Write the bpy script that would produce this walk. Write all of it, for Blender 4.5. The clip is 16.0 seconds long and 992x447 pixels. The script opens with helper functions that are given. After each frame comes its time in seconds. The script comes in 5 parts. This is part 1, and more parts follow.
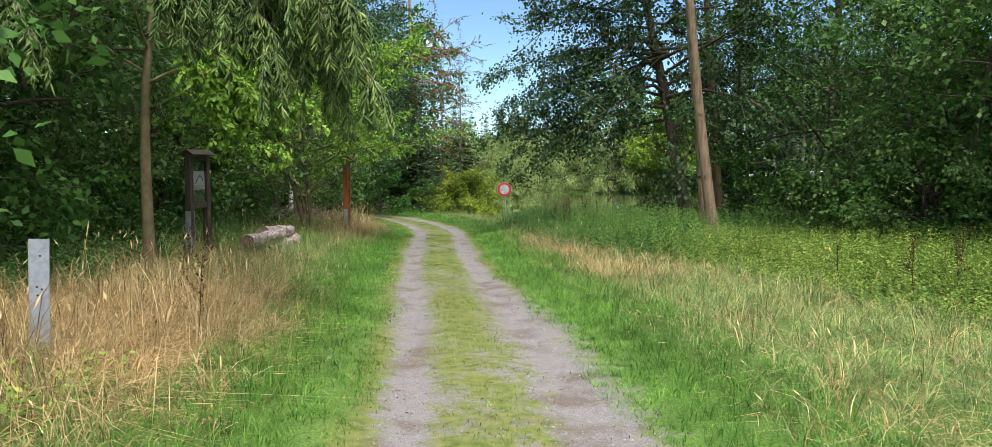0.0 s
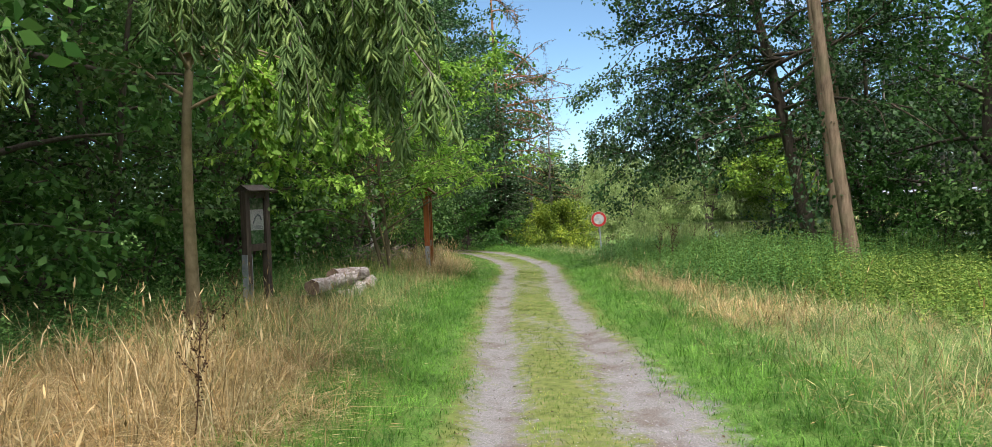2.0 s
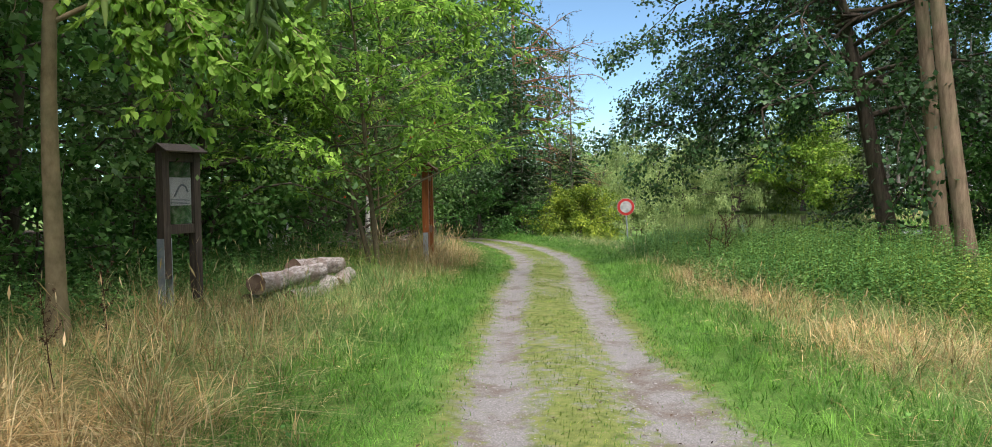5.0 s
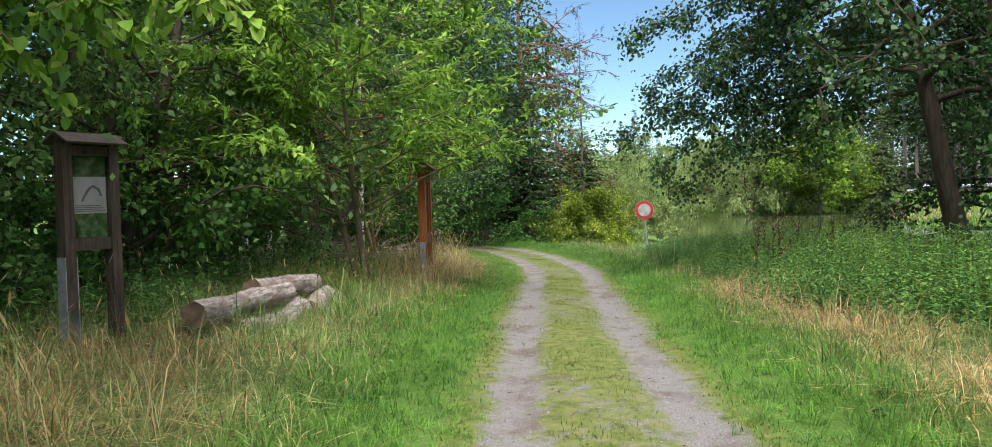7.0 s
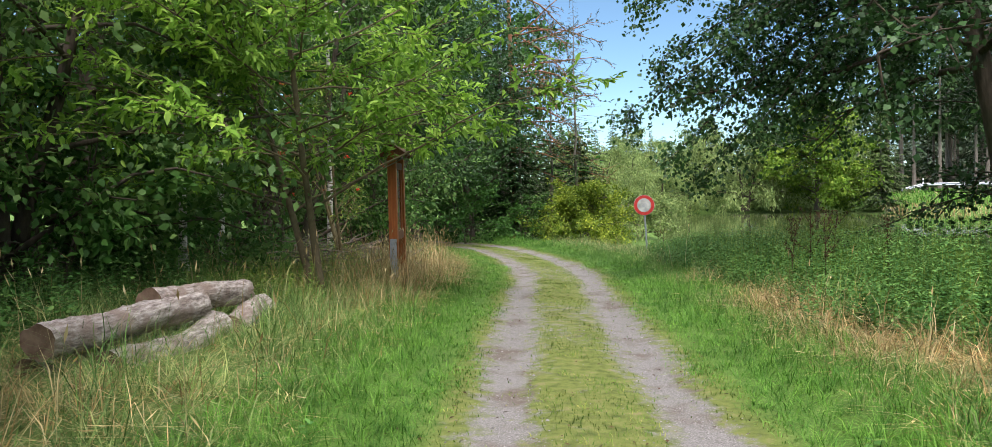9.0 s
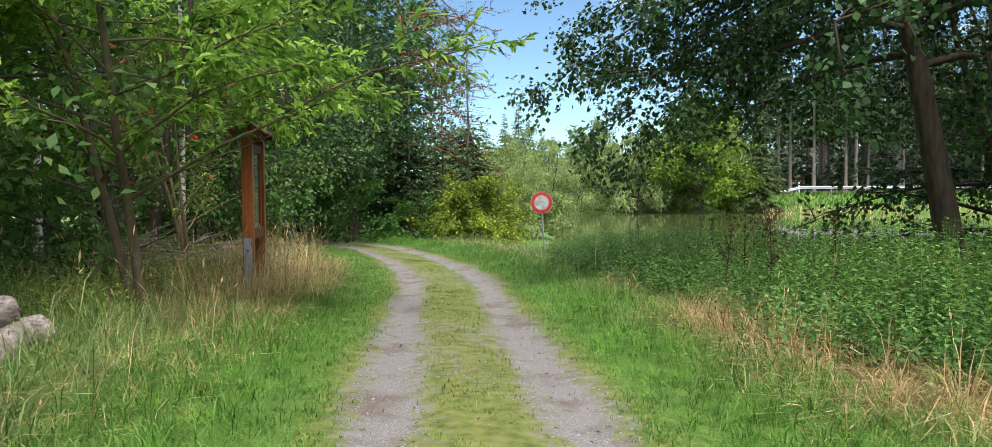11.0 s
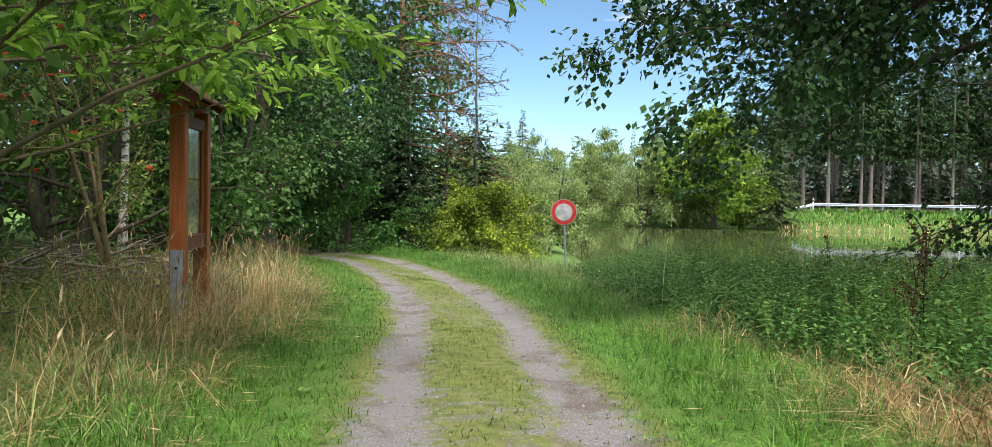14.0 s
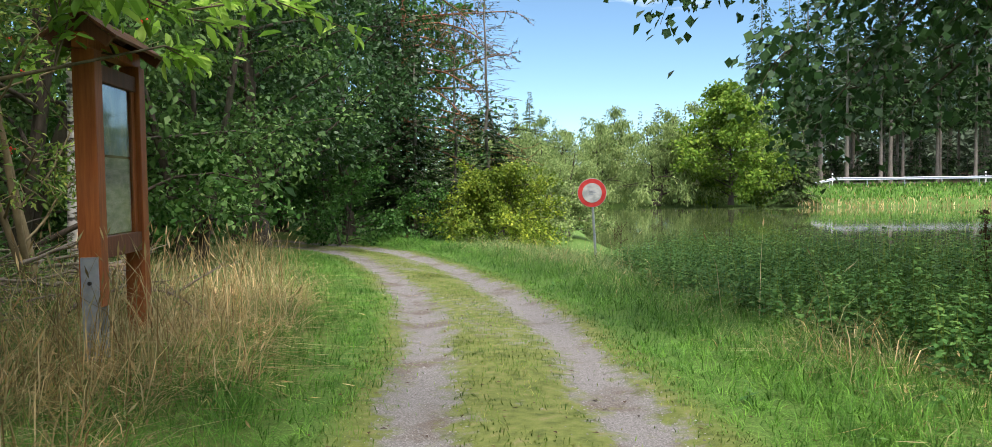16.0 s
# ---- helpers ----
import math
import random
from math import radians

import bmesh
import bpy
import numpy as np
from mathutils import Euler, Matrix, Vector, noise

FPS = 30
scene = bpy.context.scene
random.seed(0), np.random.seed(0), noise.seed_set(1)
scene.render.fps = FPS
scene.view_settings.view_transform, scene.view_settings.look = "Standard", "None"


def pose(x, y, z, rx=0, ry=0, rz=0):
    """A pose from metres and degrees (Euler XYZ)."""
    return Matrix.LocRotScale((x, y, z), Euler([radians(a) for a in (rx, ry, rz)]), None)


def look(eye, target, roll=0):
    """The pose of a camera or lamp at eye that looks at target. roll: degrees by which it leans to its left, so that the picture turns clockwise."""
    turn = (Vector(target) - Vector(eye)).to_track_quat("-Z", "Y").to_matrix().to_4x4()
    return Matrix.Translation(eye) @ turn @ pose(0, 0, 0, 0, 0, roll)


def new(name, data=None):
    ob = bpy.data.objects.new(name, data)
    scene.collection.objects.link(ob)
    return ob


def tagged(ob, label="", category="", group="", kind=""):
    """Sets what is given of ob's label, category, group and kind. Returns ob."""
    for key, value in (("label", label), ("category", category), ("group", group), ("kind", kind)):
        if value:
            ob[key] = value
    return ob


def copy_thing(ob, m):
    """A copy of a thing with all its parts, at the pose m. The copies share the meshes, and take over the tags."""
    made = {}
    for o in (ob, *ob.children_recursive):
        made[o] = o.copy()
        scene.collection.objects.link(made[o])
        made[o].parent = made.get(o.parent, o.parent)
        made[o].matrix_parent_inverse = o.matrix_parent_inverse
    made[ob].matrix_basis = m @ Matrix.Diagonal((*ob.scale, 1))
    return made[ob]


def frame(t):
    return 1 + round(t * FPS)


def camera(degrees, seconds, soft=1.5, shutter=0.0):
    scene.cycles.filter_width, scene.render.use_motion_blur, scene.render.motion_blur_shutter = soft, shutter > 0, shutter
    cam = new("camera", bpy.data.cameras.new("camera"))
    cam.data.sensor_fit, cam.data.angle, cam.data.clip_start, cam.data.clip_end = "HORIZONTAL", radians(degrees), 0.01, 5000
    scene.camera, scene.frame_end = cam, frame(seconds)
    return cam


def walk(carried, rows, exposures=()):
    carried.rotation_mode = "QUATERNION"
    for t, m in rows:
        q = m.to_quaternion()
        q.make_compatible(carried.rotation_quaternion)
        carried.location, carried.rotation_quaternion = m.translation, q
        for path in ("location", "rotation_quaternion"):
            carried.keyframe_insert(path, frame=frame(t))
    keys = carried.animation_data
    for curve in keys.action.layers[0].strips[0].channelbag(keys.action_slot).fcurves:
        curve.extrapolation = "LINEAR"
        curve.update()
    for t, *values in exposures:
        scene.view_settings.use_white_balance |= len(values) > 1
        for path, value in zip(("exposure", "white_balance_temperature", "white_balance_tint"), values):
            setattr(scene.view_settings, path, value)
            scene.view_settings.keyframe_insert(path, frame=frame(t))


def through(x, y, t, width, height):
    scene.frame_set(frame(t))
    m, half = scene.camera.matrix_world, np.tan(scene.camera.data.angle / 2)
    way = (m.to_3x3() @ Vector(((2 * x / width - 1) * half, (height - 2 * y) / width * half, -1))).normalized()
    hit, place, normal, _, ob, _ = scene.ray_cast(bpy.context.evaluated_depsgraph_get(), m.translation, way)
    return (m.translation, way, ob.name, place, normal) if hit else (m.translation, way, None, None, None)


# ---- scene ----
cam = camera(64.4, 16.0, soft=0.8)
METRES, EYE, TILT, LEAN, TURN = 19.0, 1.55, -4.0, 0.0, 0.0
ROWS = [
    (0.0, 0.0, 0.0, 0.0, 0.0, 0.0, 0.0),
    (0.5, -0.0012, 0.0295, 0.0011, 2.7, 1.23, -0.0),
    (1.0, -0.0033, 0.0614, 0.0019, 3.33, 2.08, 0.57),
    (1.5, -0.0062, 0.093, 0.0035, 6.24, 2.28, 1.14),
    (2.0, -0.008, 0.1248, 0.0049, 6.61, 2.41, 1.57),
    (2.5, -0.0086, 0.1564, 0.0055, 6.77, 2.18, 1.57),
    (3.0, -0.01, 0.1894, 0.0051, 6.91, 2.16, 1.17),
    (3.5, -0.0115, 0.2228, 0.0046, 7.08, 2.1, 0.85),
    (4.0, -0.0158, 0.2552, 0.006, 7.38, 1.55, 0.56),
    (6.5, -0.0384, 0.4134, 0.0107, 8.04, 1.77, 0.22),
    (7.0, -0.0424, 0.445, 0.0124, 8.31, 1.99, 0.96),
    (7.5, -0.0445, 0.4778, 0.0136, 8.25, 2.1, 0.93),
    (8.0, -0.0476, 0.5098, 0.0144, 7.97, 2.03, 0.77),
    (10.5, -0.0621, 0.657, 0.0161, 4.68, 1.35, 0.36),
    (11.0, -0.0629, 0.6861, 0.0175, -0.47, 1.54, 0.32),
    (11.5, -0.0649, 0.7175, 0.0195, -1.58, 1.64, 0.04),
    (12.0, -0.0697, 0.7469, 0.0202, -1.75, 1.04, -0.1),
    (12.5, -0.0743, 0.7763, 0.0205, -0.42, 0.6, -0.26),
    (13.0, -0.079, 0.8064, 0.021, 0.06, -0.19, -0.55),
    (13.5, -0.0802, 0.8371, 0.0228, -0.36, 1.62, -1.05),
    (14.0, -0.0832, 0.869, 0.0236, -0.64, 2.31, -0.99),
    (14.5, -0.0855, 0.9015, 0.0242, -1.1, 2.47, -0.38),
    (15.0, -0.0903, 0.9328, 0.0253, -0.41, 2.26, -0.01),
    (15.5, -0.0929, 0.9635, 0.0259, -0.42, 1.41, 0.27),
    (16.0, -0.0973, 0.9936, 0.0278, -0.07, 1.25, 0.7),
]
walk(cam, [(t, pose(0, 0, EYE, TILT, LEAN, TURN) @ pose(METRES * x, METRES * y, METRES * z, 90 + pitch, roll, yaw)) for t, x, y, z, yaw, pitch, roll in ROWS],
     exposures=[(0.0, 1.34, 6500, 17), (16.0, 1.38, 6500, 17)])
# exposure and light of the place
SUN_EL, SUN_AZ = 56.0, 166.0

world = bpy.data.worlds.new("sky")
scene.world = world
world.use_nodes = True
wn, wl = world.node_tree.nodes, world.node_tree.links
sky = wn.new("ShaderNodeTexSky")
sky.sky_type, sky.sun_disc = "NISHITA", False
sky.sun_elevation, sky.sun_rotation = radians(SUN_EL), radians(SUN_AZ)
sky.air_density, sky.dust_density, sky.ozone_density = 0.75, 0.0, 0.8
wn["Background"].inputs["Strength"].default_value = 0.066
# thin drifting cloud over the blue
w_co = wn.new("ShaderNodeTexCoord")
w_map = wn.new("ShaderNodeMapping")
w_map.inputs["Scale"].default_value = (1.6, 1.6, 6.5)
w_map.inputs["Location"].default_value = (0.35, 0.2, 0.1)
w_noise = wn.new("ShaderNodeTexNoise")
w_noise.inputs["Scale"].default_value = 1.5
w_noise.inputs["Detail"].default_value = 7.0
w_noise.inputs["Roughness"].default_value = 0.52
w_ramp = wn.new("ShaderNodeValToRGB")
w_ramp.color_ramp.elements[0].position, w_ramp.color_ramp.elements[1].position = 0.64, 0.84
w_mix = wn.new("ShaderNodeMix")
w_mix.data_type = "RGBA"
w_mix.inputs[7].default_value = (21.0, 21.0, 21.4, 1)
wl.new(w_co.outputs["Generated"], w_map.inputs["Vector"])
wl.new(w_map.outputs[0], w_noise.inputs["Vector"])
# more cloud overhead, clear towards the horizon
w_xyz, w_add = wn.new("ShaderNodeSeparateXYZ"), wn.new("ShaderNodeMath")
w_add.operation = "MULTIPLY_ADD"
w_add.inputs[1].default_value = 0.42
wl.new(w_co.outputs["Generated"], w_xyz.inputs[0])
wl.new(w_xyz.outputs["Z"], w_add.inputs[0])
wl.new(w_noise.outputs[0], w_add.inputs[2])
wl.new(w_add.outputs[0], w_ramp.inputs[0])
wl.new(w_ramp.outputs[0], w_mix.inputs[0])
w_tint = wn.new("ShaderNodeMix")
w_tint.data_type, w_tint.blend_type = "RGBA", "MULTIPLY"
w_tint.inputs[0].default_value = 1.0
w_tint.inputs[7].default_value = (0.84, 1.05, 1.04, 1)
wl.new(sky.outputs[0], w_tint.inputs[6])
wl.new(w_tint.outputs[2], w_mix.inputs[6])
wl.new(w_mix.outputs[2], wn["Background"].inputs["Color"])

sun = new("sun", bpy.data.lights.new("sun", "SUN"))
sun.data.energy, sun.data.angle, sun.data.color = 1.9, radians(16), (1.0, 0.96, 0.9)
_az, _el = radians(SUN_AZ), radians(SUN_EL)
SUN_FROM = Vector((math.sin(_az) * math.cos(_el), math.cos(_az) * math.cos(_el), math.sin(_el)))
sun.matrix_world = look(SUN_FROM * 200, (0, 0, 0))

# ---- materials ----


class Mat:
    """A node material with short wiring calls."""

    def __init__(self, name, rough=0.8, metal=0.0, spec=0.3):
        self.m = bpy.data.materials.new(name)
        self.m.use_nodes = True
        self.n, self.l = self.m.node_tree.nodes, self.m.node_tree.links
        self.b = self.n["Principled BSDF"]
        self.b.inputs["Roughness"].default_value = rough
        self.b.inputs["Metallic"].default_value = metal
        self.b.inputs["Specular IOR Level"].default_value = spec

    def add(self, kind):
        return self.n.new(kind)

    def coords(self, scale=(1, 1, 1), which="Object"):
        c, mp = self.add("ShaderNodeTexCoord"), self.add("ShaderNodeMapping")
        mp.inputs["Scale"].default_value = scale
        self.l.new(c.outputs[which], mp.inputs["Vector"])
        return mp.outputs[0]

    def noise(self, scale, detail=4, rough=0.55, vec=None):
        t = self.add("ShaderNodeTexNoise")
        t.inputs["Scale"].default_value = scale
        t.inputs["Detail"].default_value = detail
        t.inputs["Roughness"].default_value = rough
        if vec is not None:
            self.l.new(vec, t.inputs["Vector"])
        return t.outputs[0]

    def ramp(self, fac, *stops):
        r = self.add("ShaderNodeValToRGB")
        e = r.color_ramp.elements
        while len(e) < len(stops):
            e.new(0.5)
        for k, (p, c) in zip(e, stops):
            k.position, k.color = p, (*c, 1) if len(c) == 3 else c
        self.l.new(fac, r.inputs[0])
        return r.outputs[0]

    def mix(self, fac, a, b, how="MIX"):
        x = self.add("ShaderNodeMix")
        x.data_type, x.blend_type = "RGBA", how
        for k, v in ((0, fac), (6, a), (7, b)):
            if isinstance(v, (int, float)):
                x.inputs[k].default_value = v
            elif isinstance(v, tuple):
                x.inputs[k].default_value = (*v, 1)
            else:
                self.l.new(v, x.inputs[k])
        return x.outputs[2]

    def attr(self, name):
        a = self.add("ShaderNodeAttribute")
        a.attribute_name = name
        return a.outputs["Fac"]

    def island(self):
        return self.add("ShaderNodeNewGeometry").outputs["Random Per Island"]

    def objrand(self):
        return self.add("ShaderNodeObjectInfo").outputs["Random"]

    def color(self, socket):
        self.l.new(socket, self.b.inputs["Base Color"])
        return self

    def bump(self, h, strength=0.4, dist=0.02):
        b = self.add("ShaderNodeBump")
        b.inputs["Strength"].default_value, b.inputs["Distance"].default_value = strength, dist
        self.l.new(h, b.inputs["Height"])
        self.l.new(b.outputs[0], self.b.inputs["Normal"])
        return self

    def leafy(self, col, amount=0.3):
        """Lets part of the light through, as a thin leaf does."""
        t, s = self.add("ShaderNodeBsdfTranslucent"), self.add("ShaderNodeMixShader")
        s.inputs[0].default_value = amount
        self.l.new(col, t.inputs["Color"])
        self.l.new(self.b.outputs[0], s.inputs[1])
        self.l.new(t.outputs[0], s.inputs[2])
        self.l.new(s.outputs[0], self.n["Material Output"].inputs["Surface"])
        return self.color(col)


def leaf_mat(name, dark, mid, light, through=0.3, rough=0.5, patch=0.5, spec=0.16, clump=0.0):
    m = Mat(name, rough, spec=spec)
    own = m.ramp(m.island(), (0.0, dark), (0.55, mid), (1.0, light))
    big = m.ramp(m.noise(patch, 3, vec=m.coords()), (0.3, (0.62, 0.66, 0.6)), (0.7, (1.25, 1.2, 1.1)))
    col = m.mix(1.0, own, big, "MULTIPLY")
    if clump:
        tuft_ = m.ramp(m.noise(clump, 2, 0.5, m.coords((1, 1, 0.3))), (0.34, (0.6, 0.68, 0.62)), (0.5, (1, 1, 1)), (0.66, (1.4, 1.28, 1.2)))
        col = m.mix(1.0, col, tuft_, "MULTIPLY")
    return m.leafy(col, through).m


def bark_mat(name, dark, light, stretch=(14, 14, 2.5), strength=0.7):
    m = Mat(name, 0.9, spec=0.15)
    n1 = m.noise(1.0, 8, 0.65, m.coords(stretch))
    n2 = m.noise(1.6, 3, vec=m.coords())
    c = m.ramp(n1, (0.3, dark), (0.7, light))
    c = m.mix(m.ramp(n2, (0.5, (0, 0, 0)), (0.75, (0.5, 0.5, 0.5))), c, (0.09, 0.11, 0.05))
    return m.color(c).bump(n1, strength, 0.03).m


def wood_mat(name, dark, light, grain=(40, 40, 3), rough=0.7, wear=(0.3, 0.3, 0.28)):
    m = Mat(name, rough, spec=0.25)
    n1 = m.noise(1.0, 6, 0.6, m.coords(grain))
    n2 = m.noise(3.0, 4, vec=m.coords())
    c = m.ramp(n1, (0.3, dark), (0.72, light))
    c = m.mix(m.ramp(n2, (0.55, (0, 0, 0)), (0.8, (0.35, 0.35, 0.35))), c, wear)
    return m.color(c).bump(n1, 0.35, 0.004).m


M = {}
M["grass"] = leaf_mat("short_grass", (0.045, 0.13, 0.018), (0.09, 0.235, 0.033), (0.18, 0.36, 0.075), 0.3, 0.6, 0.9, clump=7.0)
M["meadow"] = leaf_mat("meadow_grass", (0.06, 0.14, 0.035), (0.15, 0.27, 0.075), (0.42, 0.46, 0.22), 0.3, 0.65, 1.1, clump=5.0)
M["straw"] = leaf_mat("dry_grass", (0.19, 0.13, 0.06), (0.45, 0.34, 0.17), (0.74, 0.62, 0.40), 0.4, 0.6, 0.6, clump=5.0)
M["moss"] = leaf_mat("track_grass", (0.06, 0.14, 0.02), (0.13, 0.22, 0.04), (0.28, 0.30, 0.1), 0.2, 0.65, 1.6, clump=6.0)
M["nettle"] = leaf_mat("nettle_leaf", (0.045, 0.13, 0.035), (0.09, 0.22, 0.06), (0.18, 0.34, 0.10), 0.28, 0.65, 0.5, spec=0.1, clump=3.0)
M["weed"] = leaf_mat("weed_leaf", (0.08, 0.17, 0.03), (0.16, 0.28, 0.055), (0.33, 0.40, 0.10), 0.3, 0.5, 0.5, clump=3.0)
M["seed"] = leaf_mat("dry_dock", (0.035, 0.02, 0.012), (0.065, 0.036, 0.02), (0.11, 0.065, 0.035), 0.1, 0.8, 1.0)
M["alder"] = leaf_mat("alder_leaf", (0.022, 0.062, 0.02), (0.042, 0.105, 0.033), (0.075, 0.155, 0.055), 0.28, 0.42, 0.35, spec=0.25)
M["cherry"] = leaf_mat("cherry_leaf", (0.10, 0.22, 0.03), (0.22, 0.43, 0.06), (0.38, 0.58, 0.13), 0.5, 0.5, 0.5, clump=2.5)
M["beech"] = leaf_mat("beech_leaf", (0.032, 0.10, 0.02), (0.06, 0.165, 0.035), (0.115, 0.24, 0.06), 0.3, 0.5, 0.4)
M["hazel"] = leaf_mat("hazel_leaf", (0.045, 0.11, 0.028), (0.09, 0.19, 0.05), (0.17, 0.28, 0.09), 0.3, 0.5, 0.4)
M["maple"] = leaf_mat("maple_leaf", (0.08, 0.16, 0.02), (0.14, 0.26, 0.03), (0.25, 0.35, 0.05), 0.35, 0.5, 0.25)
M["willow"] = leaf_mat("willow_leaf", (0.14, 0.22, 0.08), (0.24, 0.34, 0.12), (0.36, 0.45, 0.18), 0.35, 0.7, 0.15)
M["olive"] = leaf_mat("shrub_leaf", (0.09, 0.16, 0.02), (0.19, 0.28, 0.035), (0.34, 0.42, 0.06), 0.35, 0.5, 0.6, clump=1.5)
M["spruce"] = leaf_mat("spruce_needle", (0.02, 0.05, 0.018), (0.035, 0.08, 0.025), (0.06, 0.115, 0.035), 0.15, 0.6, 0.4)
M["spruce_near"] = leaf_mat("fresh_spruce_needle", (0.07, 0.13, 0.04), (0.14, 0.23, 0.075), (0.24, 0.34, 0.12), 0.25, 0.6, 0.8, clump=4.0)
M["shore_spruce"] = leaf_mat("shore_spruce_needle", (0.04, 0.08, 0.025), (0.08, 0.135, 0.045), (0.14, 0.2, 0.07), 0.2, 0.6, 0.4)
# needles of the skyline woods, with distance haze put into the colour as paleness
M["hazed_spruce"] = leaf_mat("hazed_far_needle", (0.075, 0.115, 0.08), (0.11, 0.155, 0.105), (0.15, 0.2, 0.135), 0.15, 0.7, 0.1)
M["bark_alder"] = bark_mat("alder_bark", (0.035, 0.028, 0.02), (0.12, 0.095, 0.07))
M["bark_brown"] = bark_mat("brown_bark", (0.10, 0.07, 0.045), (0.27, 0.2, 0.13))
M["bark_thin"] = bark_mat("smooth_bark", (0.12, 0.095, 0.05), (0.26, 0.21, 0.12), (8, 8, 5), 0.4)
M["bark_cherry"] = bark_mat("cherry_bark", (0.06, 0.05, 0.03), (0.18, 0.145, 0.09), (9, 9, 5), 0.4)
M["bark_spruce"] = bark_mat("spruce_bark", (0.10, 0.085, 0.07), (0.26, 0.23, 0.19))
M["bark_pine"] = bark_mat("pine_bark", (0.16, 0.07, 0.035), (0.36, 0.18, 0.10), (10, 10, 5))
M["bark_dark"] = bark_mat("dark_bark", (0.04, 0.032, 0.025), (0.11, 0.09, 0.07))

_m = Mat("birch_bark", 0.75)
_n = _m.noise(1.0, 6, 0.6, _m.coords((5, 5, 16)))
M["bark_birch"] = _m.color(_m.ramp(_n, (0.40, (0.06, 0.05, 0.045)), (0.50, (0.62, 0.6, 0.56)))).bump(_n, 0.3, 0.01).m

# log bark: torn, pinkish grey, with pale patches
_m = Mat("log_bark", 0.9, spec=0.15)
_n = _m.noise(1.0, 8, 0.7, _m.coords((7, 26, 26)))
_p = _m.noise(4.0, 5, vec=_m.coords())
_c = _m.ramp(_n, (0.30, (0.07, 0.055, 0.048)), (0.46, (0.33, 0.28, 0.25)), (0.62, (0.62, 0.56, 0.53)))
_c = _m.mix(_m.ramp(_p, (0.5, (0, 0, 0)), (0.62, (0.7, 0.7, 0.7))), _c, (0.26, 0.19, 0.155))
M["log"] = _m.color(_c).bump(_n, 1.0, 0.05).m
_m = Mat("cut_wood", 0.85)
_n = _m.noise(9.0, 5, vec=_m.coords())
M["cut"] = _m.color(_m.ramp(_n, (0.3, (0.10, 0.06, 0.04)), (0.7, (0.25, 0.17, 0.12)))).bump(_n, 0.3, 0.01).m

M["dark_wood"] = wood_mat("weathered_dark_wood", (0.03, 0.022, 0.017), (0.085, 0.065, 0.05), wear=(0.17, 0.15, 0.13))
M["red_wood"] = wood_mat("red_brown_stained_wood", (0.20, 0.055, 0.016), (0.36, 0.115, 0.032), rough=0.5, wear=(0.3, 0.12, 0.05))
M["red_dark"] = wood_mat("dark_red_stained_wood", (0.085, 0.03, 0.016), (0.17, 0.06, 0.03), rough=0.55, wear=(0.15, 0.08, 0.05))
M["stick"] = bark_mat("dead_branch", (0.10, 0.08, 0.065), (0.3, 0.26, 0.22))

_m = Mat("galvanised_steel", 0.45, 0.55)
_n = _m.noise(14.0, 5, vec=_m.coords())
_p = _m.noise(2.5, 5, vec=_m.coords((1, 1, 0.4)))
_c = _m.ramp(_n, (0.3, (0.28, 0.31, 0.36)), (0.7, (0.44, 0.47, 0.52)))
M["steel"] = _m.color(_m.mix(_m.ramp(_p, (0.52, (0, 0, 0)), (0.72, (0.55, 0.55, 0.55))), _c, (0.3, 0.27, 0.22))).m
_m = Mat("sign_white", 0.35)
_n = _m.noise(6.0, 5, vec=_m.coords())
M["sign_white"] = _m.color(_m.ramp(_n, (0.4, (0.33, 0.34, 0.34)), (0.62, (0.52, 0.53, 0.52)))).m
_m = Mat("sign_red", 0.4)
_n = _m.noise(7.0, 5, vec=_m.coords())
M["sign_red"] = _m.color(_m.ramp(_n, (0.3, (0.42, 0.03, 0.03)), (0.75, (0.62, 0.07, 0.06)))).m
_m = Mat("printed_green", 0.5)
_n = _m.noise(9.0, 6, vec=_m.coords())
M["print_green"] = _m.color(_m.ramp(_n, (0.35, (0.02, 0.07, 0.02)), (0.5, (0.06, 0.17, 0.05)), (0.68, (0.25, 0.3, 0.2)))).m
_m = Mat("printed_blue", 0.5)
_n = _m.noise(5.0, 6, vec=_m.coords((1, 1, 0.7)))
M["print_blue"] = _m.color(_m.ramp(_n, (0.36, (0.10, 0.2, 0.3)), (0.5, (0.25, 0.38, 0.47)), (0.65, (0.55, 0.6, 0.6)))).m
_m = Mat("printed_grey", 0.5)
_n = _m.noise(7.0, 6, vec=_m.coords((1, 1, 3)))
M["print_grey"] = _m.color(_m.ramp(_n, (0.36, (0.28, 0.33, 0.27)), (0.62, (0.55, 0.57, 0.5)))).m
_m = Mat("paper", 0.6)
_n = _m.noise(4.0, 5, vec=_m.coords())
M["paper"] = _m.color(_m.ramp(_n, (0.3, (0.5, 0.52, 0.52)), (0.7, (0.68, 0.7, 0.7)))).m
M["ink"] = Mat("grey_ink", 0.6).m
M["ink"].node_tree.nodes["Principled BSDF"].inputs["Base Color"].default_value = (0.2, 0.23, 0.26, 1)
_m = Mat("berry", 0.3)
_m.b.inputs["Base Color"].default_value = (0.6, 0.045, 0.015, 1)
M["berry"] = _m.m
_m = Mat("clear_glass", 0.03, spec=0.5)
_m.b.inputs["Transmission Weight"].default_value = 1.0
_m.b.inputs["IOR"].default_value = 1.45
M["glass"] = _m.m
_m = Mat("post_white", 0.5)
_m.b.inputs["Base Color"].default_value = (0.75, 0.75, 0.74, 1)
M["white"] = _m.m
_m = Mat("post_black", 0.5)
